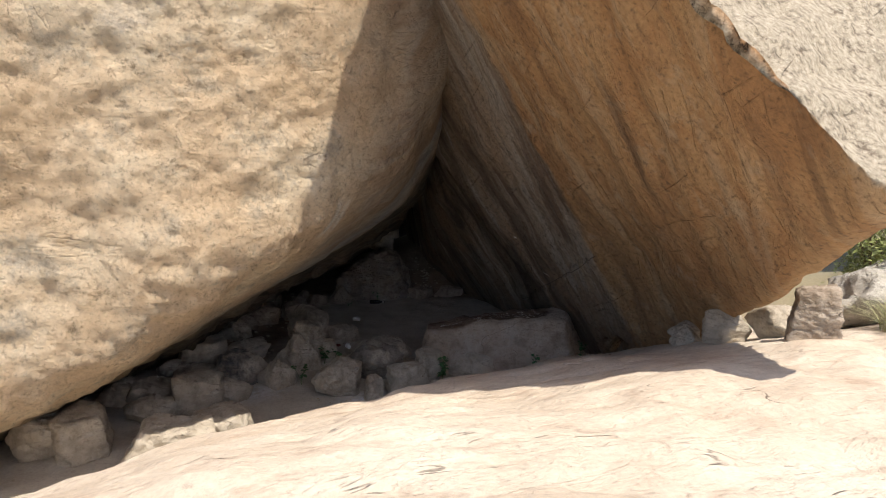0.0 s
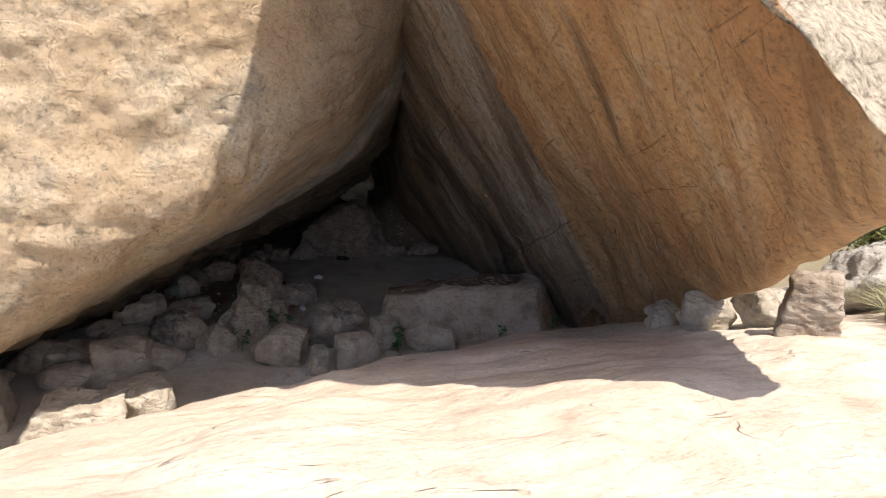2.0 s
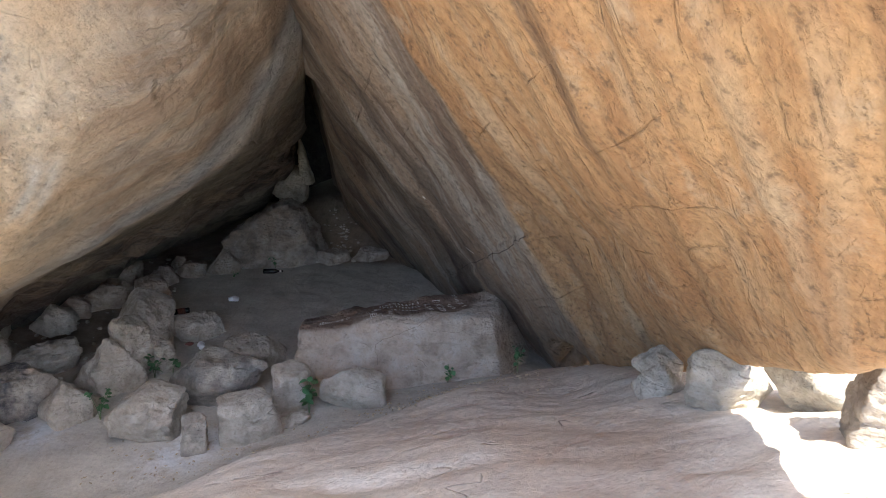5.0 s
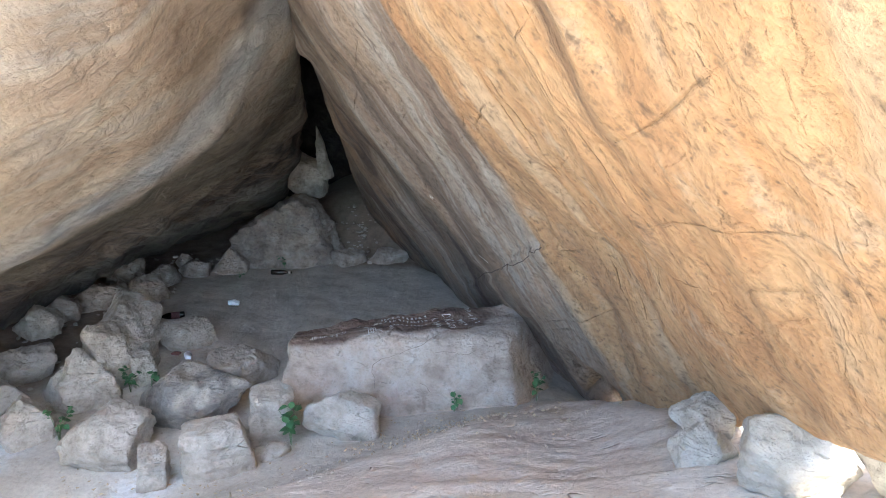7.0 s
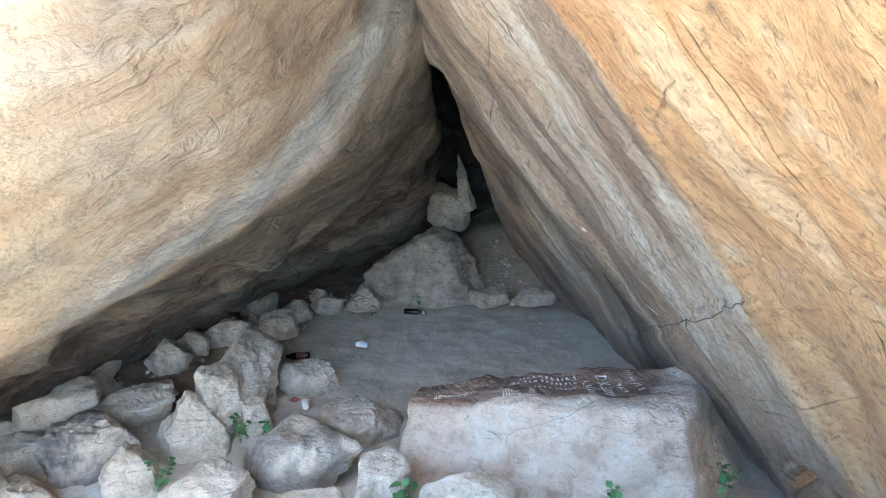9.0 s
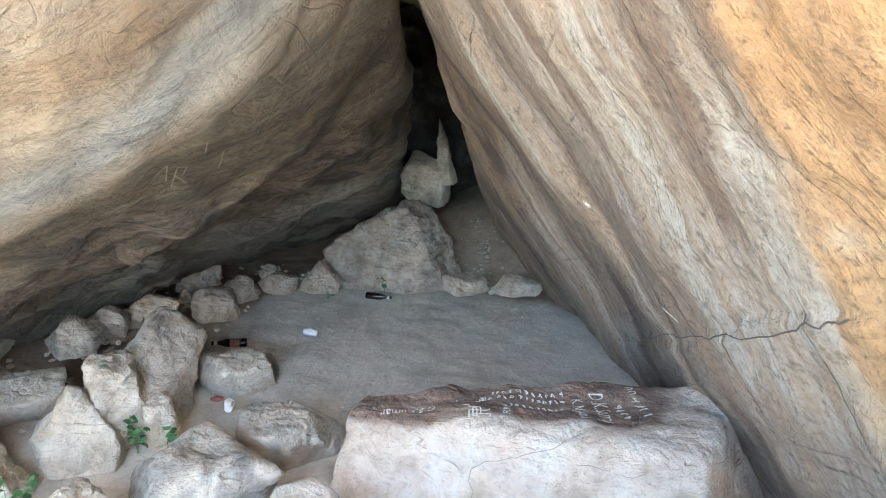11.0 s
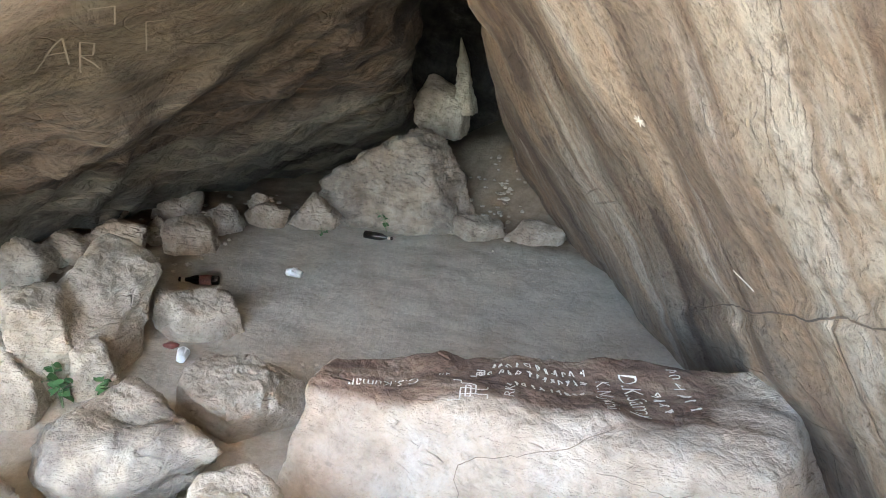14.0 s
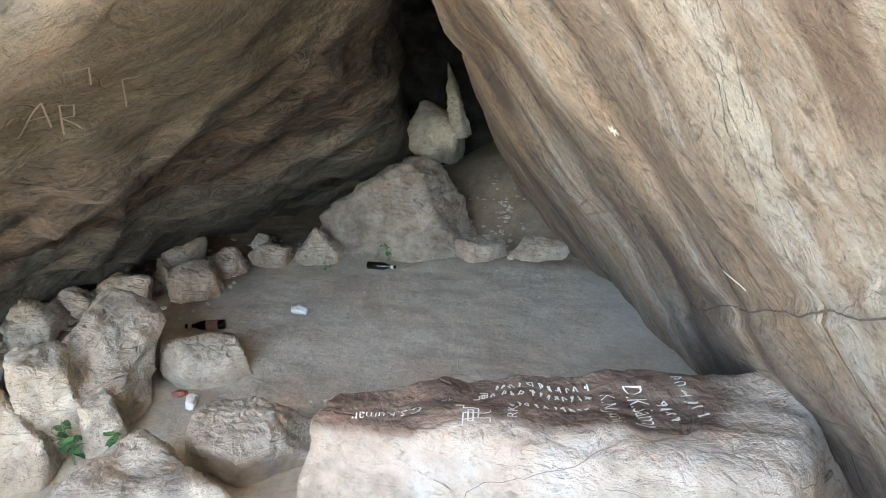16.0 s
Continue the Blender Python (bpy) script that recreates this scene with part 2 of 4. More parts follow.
def mat_left():
    mat, nt, b = nodes_of("tan_rock")
    g = Graph(nt)
    blotch = g.noise(g.place, 1.1, 6, 0.62)
    grain = g.noise(g.place, 24.0, 6, 0.68)
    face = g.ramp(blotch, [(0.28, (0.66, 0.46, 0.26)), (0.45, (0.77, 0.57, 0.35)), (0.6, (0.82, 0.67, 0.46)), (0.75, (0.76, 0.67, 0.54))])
    lichen = g.ramp(g.noise(g.place, 2.2, 9, 0.72), [(0.54, 0.0), (0.66, 0.55)])
    face = g.mix(lichen, face, (0.20, 0.17, 0.14))
    face = g.mix(g.ramp(grain, [(0.3, 0.5), (0.45, 0.0)]), face, (0.25, 0.14, 0.07))
    along = Vector((-0.588, -0.748, -0.31)).normalized()
    layer = Vector((-0.524, 0.642, -0.556)).normalized()
    beds = g.axes([along * 0.22, layer, along.cross(layer) * 0.5])
    bands = g.noise(beds, 3.2, 7, 0.62, 0.8)
    warm = g.noise(beds, 1.5, 8, 0.62, 0.7)
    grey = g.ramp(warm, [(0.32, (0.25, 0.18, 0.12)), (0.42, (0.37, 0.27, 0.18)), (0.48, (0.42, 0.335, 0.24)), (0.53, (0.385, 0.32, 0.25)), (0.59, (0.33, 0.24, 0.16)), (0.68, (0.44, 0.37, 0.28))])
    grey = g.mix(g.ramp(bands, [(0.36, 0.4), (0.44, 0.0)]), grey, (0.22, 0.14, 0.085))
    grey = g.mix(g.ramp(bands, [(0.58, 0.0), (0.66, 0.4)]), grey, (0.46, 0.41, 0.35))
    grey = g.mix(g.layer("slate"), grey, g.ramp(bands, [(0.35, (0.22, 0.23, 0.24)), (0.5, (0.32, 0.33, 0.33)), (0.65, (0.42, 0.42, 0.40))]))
    mottle = g.noise(g.place, 2.4, 8, 0.68, 0.5)
    # Banded layer colours, also darkened inwards in place of the cave's shade.
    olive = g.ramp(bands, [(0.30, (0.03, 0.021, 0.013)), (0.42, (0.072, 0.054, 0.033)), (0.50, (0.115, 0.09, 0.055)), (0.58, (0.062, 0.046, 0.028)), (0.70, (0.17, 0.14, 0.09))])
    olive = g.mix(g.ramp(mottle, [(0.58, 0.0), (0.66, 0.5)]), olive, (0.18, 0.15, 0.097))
    shaded_bands = g.ramp(bands, [(0.32, (0.014, 0.010, 0.008)), (0.44, (0.045, 0.030, 0.021)), (0.51, (0.12, 0.085, 0.055)), (0.57, (0.05, 0.035, 0.024)), (0.70, (0.20, 0.155, 0.105))])
    shaded_back = g.ramp(bands, [(0.34, (0.045, 0.038, 0.03)), (0.50, (0.12, 0.108, 0.085)), (0.66, (0.20, 0.175, 0.135))])
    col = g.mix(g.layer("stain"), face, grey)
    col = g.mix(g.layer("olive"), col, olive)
    col = g.mix(g.layer("deep"), col, shaded_bands)
    col = g.mix(g.layer("back"), col, shaded_back)
    col = g.mix(g.layer("chalk"), col, (0.80, 0.76, 0.68))
    lines = g.math("MAXIMUM", cracks(g, g.axes([(0.2, 0.1, 0.0), (0, 0.4, 0), (0.25, 0.0, 1.3)]), 1.8, 0.008, 1.6, 0.52, 0.62, 0.8), cracks(g, g.axes([(0.9, 0.2, 0.3), (0, 0.6, 0), (-0.1, 0, 0.12)]), 4.5, 0.012, 2.4, 0.56, 0.66))
    col = g.mix(g.math("MULTIPLY", lines, 0.12), col, (0.12, 0.075, 0.045))
    rough = g.noise(g.place, 11.0, 10, 0.74, 0.3)
    clean = g.math("SUBTRACT", 1.0, g.math("MULTIPLY", g.layer("stain"), 0.75))
    # Brown in the relief's low spots: pit dirt plus painted crevice shade.
    hollow_dark = g.math("MULTIPLY", g.ramp(rough, [(0.34, 0.55), (0.43, 0.0)]), clean)
    col = g.mix(hollow_dark, col, (0.20, 0.125, 0.07))
    col = g.mix(0.16, col, g.ramp(grain, [(0.3, 0.4), (0.52, 1.0), (0.72, 1.45)]), "MULTIPLY")
    g.link(col, b.inputs["Base Color"])
    b.inputs["Roughness"].default_value = 0.88
    relief(g, b, g.noise(g.place, 4.5, 9, 0.66, 0.6), g.math("MULTIPLY", rough, clean), 0.08, 0.07, lines, 0.006, g.mix(g.layer("stain"), flakes(g, g.mapped((0.8, 0.8, 1.5)), 2.3, 8, 0.66, 0.5), flakes(g, beds, 3.0)), 0.06)
    return mat


def mat_ground():
    mat, nt, b = nodes_of("rock_and_earth")
    g = Graph(nt)
    blotch = g.noise(g.place, 0.9, 6, 0.6)
    long = g.axes([(0.35, 0.15, 0.3), (-0.5, 1.0, 0.0), (0.0, 0.3, 1.0)])
    bands = g.noise(long, 5.0, 6, 0.62, 0.4)
    grain = g.noise(g.place, 30.0, 6, 0.68)
    rock = g.ramp(blotch, [(0.3, (0.53, 0.42, 0.31)), (0.5, (0.64, 0.54, 0.42)), (0.7, (0.70, 0.62, 0.50))])
    rock = g.mix(g.ramp(bands, [(0.3, 0.5), (0.46, 0.0)]), rock, (0.38, 0.24, 0.16))
    lines = cracks(g, g.axes([(0.22, 0.1, 0.0), (-0.3, 1.0, 0.0), (0, 0, 0.5)]), 4.5, 0.012, 3.5, 0.57, 0.66, 1.2)
    more = cracks(g, g.axes([(0.5, 0.9, 0.0), (-0.25, 0.12, 0.0), (0, 0, 0.5)]), 2.6, 0.004, 2.1, 0.58, 0.66, 1.6)
    lines = g.math("MULTIPLY", g.math("MAXIMUM", lines, more), g.math("SUBTRACT", 1.0, g.layer("earth")))
    rock = g.mix(g.math("MULTIPLY", lines, 0.5), rock, (0.16, 0.12, 0.09))
    earth = g.ramp(g.noise(g.place, 2.5, 8, 0.62), [(0.3, (0.40, 0.35, 0.275)), (0.5, (0.52, 0.465, 0.375)), (0.7, (0.60, 0.55, 0.45))])
    litter = g.ramp(g.noise(g.place, 70.0, 3, 0.6), [(0.66, 0.0), (0.72, 0.6)])
    earth = g.mix(litter, earth, (0.42, 0.36, 0.27))
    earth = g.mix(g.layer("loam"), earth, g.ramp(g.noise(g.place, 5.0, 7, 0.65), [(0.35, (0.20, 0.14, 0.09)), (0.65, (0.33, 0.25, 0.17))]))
    col = g.mix(g.layer("earth"), rock, earth)
    ash = g.math("MULTIPLY", g.layer("ash"), g.ramp(g.noise(g.place, 7.0, 6, 0.65), [(0.36, 0.0), (0.52, 1.0)]))
    col = g.mix(ash, col, (0.68, 0.68, 0.67))
    far = g.ramp(g.noise(g.place, 0.25, 6, 0.6), [(0.4, (0.20, 0.18, 0.10)), (0.6, (0.30, 0.25, 0.15))])
    col = g.mix(g.layer("far"), col, far)
    rough = g.noise(g.place, 12.0, 10, 0.72)
    # Low spots of the relief darkened, crevice shade included in the colour.
    col = g.mix(g.ramp(rough, [(0.34, 0.4), (0.43, 0.0)]), col, (0.28, 0.21, 0.15))
    col = g.mix(0.4, col, g.ramp(grain, [(0.3, 0.6), (0.55, 1.0), (0.75, 1.25)]), "MULTIPLY")
    g.link(col, b.inputs["Base Color"])
    b.inputs["Roughness"].default_value = 0.9
    relief(g, b, g.mix(g.layer("earth"), bands, (0.5, 0.5, 0.5)), rough, 0.02, 0.02, lines, 0.015, g.mix(g.layer("earth"), flakes(g, long, 3.0), (0.5, 0.5, 0.5)), 0.012)
    return mat


def mat_stone(name, dark, mid, light, soot=0.0, polished=False):
    mat, nt, b = nodes_of(name)
    g = Graph(nt)
    blotch = g.noise(g.place, 5.0, 7, 0.62, 0.3)
    grain = g.noise(g.place, 45.0, 6, 0.68)
    col = g.ramp(blotch, [(0.3, dark), (0.5, mid), (0.68, light)])
    spots = g.ramp(g.noise(g.place, 11.0, 4, 0.55), [(0.62, 0.0), (0.72, 0.35)])
    col = g.mix(spots, col, tuple(c * 0.55 for c in mid))
    lines = cracks(g, g.axes([(0.2, 0.1, 0.1), (0.1, 0.3, 0.1), (0.2, 0.1, 1.6)]), 4.0, 0.008, 4.0, 0.56, 0.66, 0.6)
    col = g.mix(g.math("MULTIPLY", lines, 0.5), col, (0.12, 0.09, 0.065))
    if soot:
        col = g.mix(g.math("MULTIPLY", g.layer("soot"), g.ramp(g.noise(g.place, 9.0, 8, 0.7), [(0.35, 0.35), (0.55, 1.0)])), col, (0.075, 0.075, 0.085))
    rough = g.noise(g.place, 16.0, 6, 0.66)
    # Hollows take a darker tone that also paints in their shade.
    col = g.mix(g.ramp(rough, [(0.34, 0.35), (0.43, 0.0)]), col, tuple(c * 0.4 for c in mid))
    if polished:
        worn = g.ramp(g.noise(g.axes([(0.25, 0.05, 0), (-0.2, 1, 0), (0, 0, 1)]), 9.0, 7, 0.65), [(0.3, (0.10, 0.06, 0.04)), (0.5, (0.19, 0.115, 0.075)), (0.68, (0.34, 0.25, 0.18))])
        col = g.mix(g.layer("band"), col, worn)
    col = g.mix(0.25, col, g.ramp(g.random(), [(0.0, (0.75, 0.72, 0.70)), (1.0, (1.15, 1.1, 1.05))]), "MULTIPLY")
    col = g.mix(0.2, col, g.ramp(grain, [(0.3, 0.6), (0.55, 1.0), (0.75, 1.2)]), "MULTIPLY")
    g.link(col, b.inputs["Base Color"])
    b.inputs["Roughness"].default_value = 0.9
    relief(g, b, g.noise(g.place, 8.0, 9, 0.68, 0.3), rough, 0.05, 0.018, lines, 0.02, flakes(g, g.mapped((0.7, 0.7, 2.0), (0.3, 0.2, 0)), 4.0, 4, 0.55), 0.018)
    return mat


MAT_RIGHT, MAT_LEFT, MAT_GROUND = mat_right(), mat_left(), mat_ground()
MAT_STONE = mat_stone("grey_brown_stone", (0.34, 0.28, 0.205), (0.52, 0.455, 0.355), (0.65, 0.585, 0.475), soot=1.0)
MAT_BROWN = mat_stone("brown_stained_stone", (0.25, 0.19, 0.135), (0.43, 0.35, 0.265), (0.56, 0.49, 0.40), soot=1.0)
# Near-black stone colour stands in for the deep shade of the crack.
MAT_CRACK_SHADE = mat_stone("shade_black_stone", (0.018, 0.015, 0.013), (0.04, 0.034, 0.028), (0.07, 0.06, 0.05))
MAT_SLAB = mat_stone("pale_slab_stone", (0.38, 0.28, 0.195), (0.57, 0.455, 0.34), (0.63, 0.55, 0.45), polished=True)


# ---- ground ----
def rise(d):
    """Height of the bare rock by the distance from its foot."""
    return np.interp(d, [-30, -0.6, -0.1, 0.5, 1.15, 1.8, 2.7, 3.2, 3.6, 4.4, 7.0, 12, 30], [0, 0.0, 0.10, 0.46, 0.82, 1.12, 1.52, 1.73, 1.83, 1.88, 1.82, 1.3, 0.6])


def foot(x, y):
    return (x + 0.5) * 0.61 - (y - 7.4) * 0.79


def ground_z(x, y, fine=True):
    x, y = np.atleast_1d(np.asarray(x, float)), np.atleast_1d(np.asarray(y, float))
    p = np.stack([x, y, np.zeros_like(x)], 1)
    d = foot(x, y)
    z = sum(rise(d + o) for o in (-0.3, -0.15, 0, 0.15, 0.3)) / 5
    z = z - 0.12 * np.clip(x - 1.4, 0, 3)
    z = z + 0.62 * step(12.7, 14.2, y) * step(-2.6, -0.9, x) + 0.35 * step(-3.0, -5.0, x) * step(8, 11, y)
    z = z - 0.13 * np.exp(-((x - 2.05) ** 2 / 0.16 + (y - 7.75) ** 2 / 0.5))
    z = z - 0.40 * np.exp(-((x - 2.9) ** 2 + (y - 9.6) ** 2) / 0.4)
    z = z + 0.12 * step(1.1, -0.3, x) * step(-2.7, -1.5, x) * step(0.1, 1.0, d) * step(3.7, 2.5, d)
    near = step(60, 20, np.hypot(x, y - 7))
    rock = step(0.0, 0.6, d)
    z = z + near * rock * (0.06 * fbm(p, 1.7, 3, 3) - 0.03 * np.clip(fbm(p * np.array([0.5, 1.0, 1]), 0.5, 3, 5, ridged=True) - 0.5, -0.5, 2))
    if fine:
        z = z + near * (rock * 0.012 * fbm(p * np.array([0.6, 1.3, 1]), 0.16, 4, 9) + (1 - rock) * 0.010 * fbm(p, 0.22, 4, 12, 0.6))
    return z


def graded(lo, hi, stepsize, far):
    core = np.arange(lo, hi + 1e-6, stepsize)
    out, s, a = [], stepsize, 0.0
    while a < far:
        s *= 1.18
        a += s
        out.append(a)
    out = np.array(out)
    return np.concatenate([lo - out[::-1], core, hi + out])


def build_ground():
    xs, ys = graded(-4.5, 5.0, 0.035, 900), graded(1.2, 14.5, 0.035, 900)
    gx, gy = np.meshgrid(xs, ys)
    x, y = gx.ravel(), gy.ravel()
    z = ground_z(x, y)
    nx, ny = len(xs), len(ys)
    i = np.arange(nx * ny).reshape(ny, nx)
    faces = np.stack([i[:-1, :-1], i[:-1, 1:], i[1:, 1:], i[1:, :-1]], -1).reshape(-1, 4).tolist()
    p = np.stack([x, y, z], 1)
    d = foot(x, y) + 0.12 * fbm(p, 0.7, 4, 21)
    earth = step(0.32, 0.05, d)
    ash = np.exp(-((x + 0.85) ** 2 + (y - 7.85) ** 2) / 0.10) + np.exp(-((x + 0.75) ** 2 + (y - 8.15) ** 2) / 0.02) + np.exp(-((x + 2.15) ** 2 + (y - 8.12) ** 2) / 0.08)
    far = step(7, 10, np.hypot(x - 0.5, y - 6))
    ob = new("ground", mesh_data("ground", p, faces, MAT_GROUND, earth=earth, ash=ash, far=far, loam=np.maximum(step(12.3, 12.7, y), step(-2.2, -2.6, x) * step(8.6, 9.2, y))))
    tagged(ob, "pale bare sandstone hump sloping to a trodden earth cave floor", "ground", kind="structure")
    return ob


build_ground()


# ---- the two great boulders ----
def half(p, n, h):
    n = np.array(n) / np.linalg.norm(n)
    return p @ n - h


def undercut(p):
    """A small gap at the foot, open to daylight beyond."""
    q = (p - np.array([2.55, 9.17, 0.12])) / np.array([0.9, 0.30, 0.44])
    return 0.25 - 0.25 * np.linalg.norm(q, axis=1) + 0.05 * fbm(p, 0.16, 2, 29)


def right_solid(p):
    inner = half(p, (-0.694, -0.437, -0.573), -5.807)
    outer = half(p, (-0.75, -0.234, -0.62), -4.54)
    wall = -smax([-inner, -outer], 0.06)
    return smax([wall, half(p, (0.45, -0.64, 0.63), 0.22), half(p, (0.93, -0.2, -0.3), 0.86), half(p, (0.68, -0.73, -0.04), -1.50), half(p, (-0.95, -0.1, 0.27), 1.02), half(p, (-0.9, -0.25, -0.21), -3.114) - 3.0 * step(2.75, 3.6, p[:, 2]), half(p, (0.1, -0.5, -0.86), -4.31), half(p, (0.94, 0.2, -0.28), 4.36), undercut(p),
                 half(p, (0.2, 0.1, 1), 8.5), half(p, (0.1, 1, 0), 15.5), half(p, (1, 0, 0.1), 7.5)], 0.05)


def left_solid(p):
    return smax([half(p, (0.39, -0.9, 0.08), -6.10), half(p, (0.75, -0.55, -0.05), -4.84), half(p, (0.63, -0.145, -0.76), -3.27), half(p, (0.48, -0.1, -0.87), -2.84),
                 half(p, (0.92, -0.1, -0.38), -2.12), half(p, (0.874, 0.486, 0.2), 5.17), half(p, (-0.9, -0.4, -0.1), 3.0), half(p, (-0.1, 0.0, 1), 8.0), half(p, (0, 1, 0), 17.0),
                 half(p, (-1, 0, 0.1), 9.0)], 0.13)


def build_right():
    v, faces = shell(right_solid, (3.5, 8.3, 3.0), 7, 14, (-0.74, -0.45, -0.5))
    n = normals_of(v, faces)
    down, across = np.array([0.485, 0.305, -0.82]), np.array([-0.53, 0.85, 0.0])
    q = np.stack([v @ across, 0.22 * (v @ down), 0.4 * (v @ np.array([-0.694, -0.437, -0.573]))], 1)
    lift = 0.05 * fbm(v, 1.6, 3, 31) + 0.035 * fbm(q, 0.42, 4, 33) - 0.02 * np.clip(fbm(q, 0.8, 3, 35, ridged=True) - 0.6, 0, 1) * 3
    lift += 0.012 * fbm(v, 0.2, 3, 37)
    a, d = v @ across, v @ down
    lift += 0.03 * step(-0.007, 0.007, d - 1.91 - 0.62 * (a - 6.05) + 0.05 * fbm(v, 0.35, 3, 38) - 0.05 * np.abs(((a * 1.7 + 0.6 * fbm(v, 0.7, 2, 36)) % 1.0) - 0.5)) * step(5.8, 6.15, a) * step(9.0, 8.2, a)
    # Sun-facing mask, for the painted lit tone and rougher relief.
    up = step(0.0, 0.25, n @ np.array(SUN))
    lift += up * 0.05 * fbm(v, 0.45, 3, 39, ridged=True) * 0.6
    v = v + n * lift[:, None]
    side = (v - np.array([1.53, 8.13, 2.08])) @ across + 0.10 * fbm(v, 0.5, 4, 41)
    ob = new("leaning_boulder", mesh_data("leaning_boulder", v, faces, MAT_RIGHT, stain=step(-0.05, 0.06, side), crackward=step(0.75, 1.25, side + 0.12 * fbm(q, 0.5, 3, 43)), sunward=up))
    tagged(ob, "huge leaning ochre sandstone boulder with dark water streaks underneath", "boulder")
    return v, normals_of(v, faces)


BEDS = np.array([-0.524, 0.642, -0.556])  # across the rock's layers


def build_left():
    v, faces = shell(left_solid, (-3.6, 9.2, 3.6), 7, 14, (0.70, -0.62, -0.35))
    n = normals_of(v, faces)
    front = step(7.3, 6.5, v[:, 1] + 0.3 * fbm(v, 0.9, 2, 51))
    lift = 0.07 * fbm(v, 1.8, 3, 53) + 0.03 * fbm(v, 0.45, 4, 55)
    lift += front * (0.018 * fbm(v * np.array([1, 1, 1.3]), 0.22, 4, 57, 0.7, ridged=True) + 0.030 * fbm(v * np.array([0.8, 1, 1.5]), 0.5, 3, 52) + 0.028 * np.floor(4.0 * fbm(v * np.array([0.7, 1, 1.4]), 0.5, 4, 54, 0.62)) / 4.0 + 0.010 * fbm(v, 0.08, 3, 58, 0.6))
    c = v @ BEDS + 0.16 * fbm(v, 0.9, 3, 59)
    inside = step(5.4, 6.2, c)
    saw = (c * 2.3) % 1.0
    lift += inside * (0.085 * (saw - 0.5) * step(1.0, 0.86, saw) + 0.07 * fbm(v, 0.5, 4, 60, 0.55, ridged=True) - 0.03)
    v = v + n * lift[:, None]
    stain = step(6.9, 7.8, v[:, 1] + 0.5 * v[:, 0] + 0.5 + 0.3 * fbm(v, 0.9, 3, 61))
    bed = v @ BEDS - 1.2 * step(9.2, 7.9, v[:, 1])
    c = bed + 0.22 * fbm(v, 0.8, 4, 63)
    # Masks by layer; the colours painted darker with depth use them.
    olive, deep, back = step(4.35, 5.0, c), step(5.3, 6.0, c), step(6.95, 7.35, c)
    slate = np.exp(-((bed - 4.05 + 0.15 * fbm(v, 0.6, 3, 66)) / 0.38) ** 2) * 0.85
    r = v - np.array([-0.93, 6.96, 2.31])
    streak = np.exp(-((r[:, 1] + 0.04) / 0.045) ** 2) + 0.8 * np.exp(-((r[:, 1] - 0.07) / 0.035) ** 2)
    chalk = np.clip(streak, 0, 1) * np.exp(-((r[:, 2] / 0.17) ** 4)) * step(-1.2, -0.3, fbm(v * np.array([1, 1, 0.4]), 0.08, 3, 65)) * step(-1.6, -1.4, v[:, 0])
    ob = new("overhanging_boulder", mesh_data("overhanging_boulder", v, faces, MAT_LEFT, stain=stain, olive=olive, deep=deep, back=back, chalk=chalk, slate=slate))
    tagged(ob, "huge overhanging tan sandstone boulder with rough sunlit face", "boulder")
    return v, normals_of(v, faces)


RIGHT = build_right()
LEFT = build_left()


# ---- stones ----
def planes_of(kind, rnd):
    """Faces of a stone of unit size, by its habit."""
    j = lambda a: rnd.uniform(-a, a)
    out = [((j(.1), j(.1), -1), 0.9)]
    if kind == "round":
        for i in range(10):
            u = 1 - 2 * (i + 0.5) / 11
            a, r = 2.39996 * i + j(0.5), math.sqrt(max(0.0, 1 - u * u))
            out.append(((r * math.cos(a), r * math.sin(a), u + j(.15)), rnd.uniform(0.70, 0.98)))
    elif kind == "block":
        for n in ((1, 0, .1), (-1, 0, .1), (0, 1, .05), (0, -1, .12), (0, 0, 1)):
            out.append((tuple(c + j(.2) for c in n), rnd.uniform(0.84, 0.95)))
        for sx, sy in ((1, 1), (-1, 1), (1, -1), (-1, -1)):
            out.append(((sx, sy, rnd.uniform(-.2, .9)), rnd.uniform(1.0, 1.28)))
            out.append(((sx * rnd.uniform(.2, 1), sy * rnd.uniform(.2, 1), 1.0), rnd.uniform(1.05, 1.3)))
    elif kind == "wedge":
        for n, r in (((1, 0, .75), .72), ((-1, .1, .55), .74), ((.1, -1, .45), .66), ((0, 1, .3), .72), ((1, -.3, 0), .9), ((-1, -.4, .1), .9)):
            out.append((tuple(c + j(.15) for c in n), r * rnd.uniform(.92, 1.08)))
    else:  # flat
        for i in range(9):
            a = 0.698 * i + j(.25)
            out.append(((math.cos(a), math.sin(a), rnd.uniform(-.3, .7)), rnd.uniform(.78, .98)))
        out.append(((j(.25), -.25 + j(.1), 1), 0.72))
        out.append(((j(.35), .2, 1), 0.78))
    return out


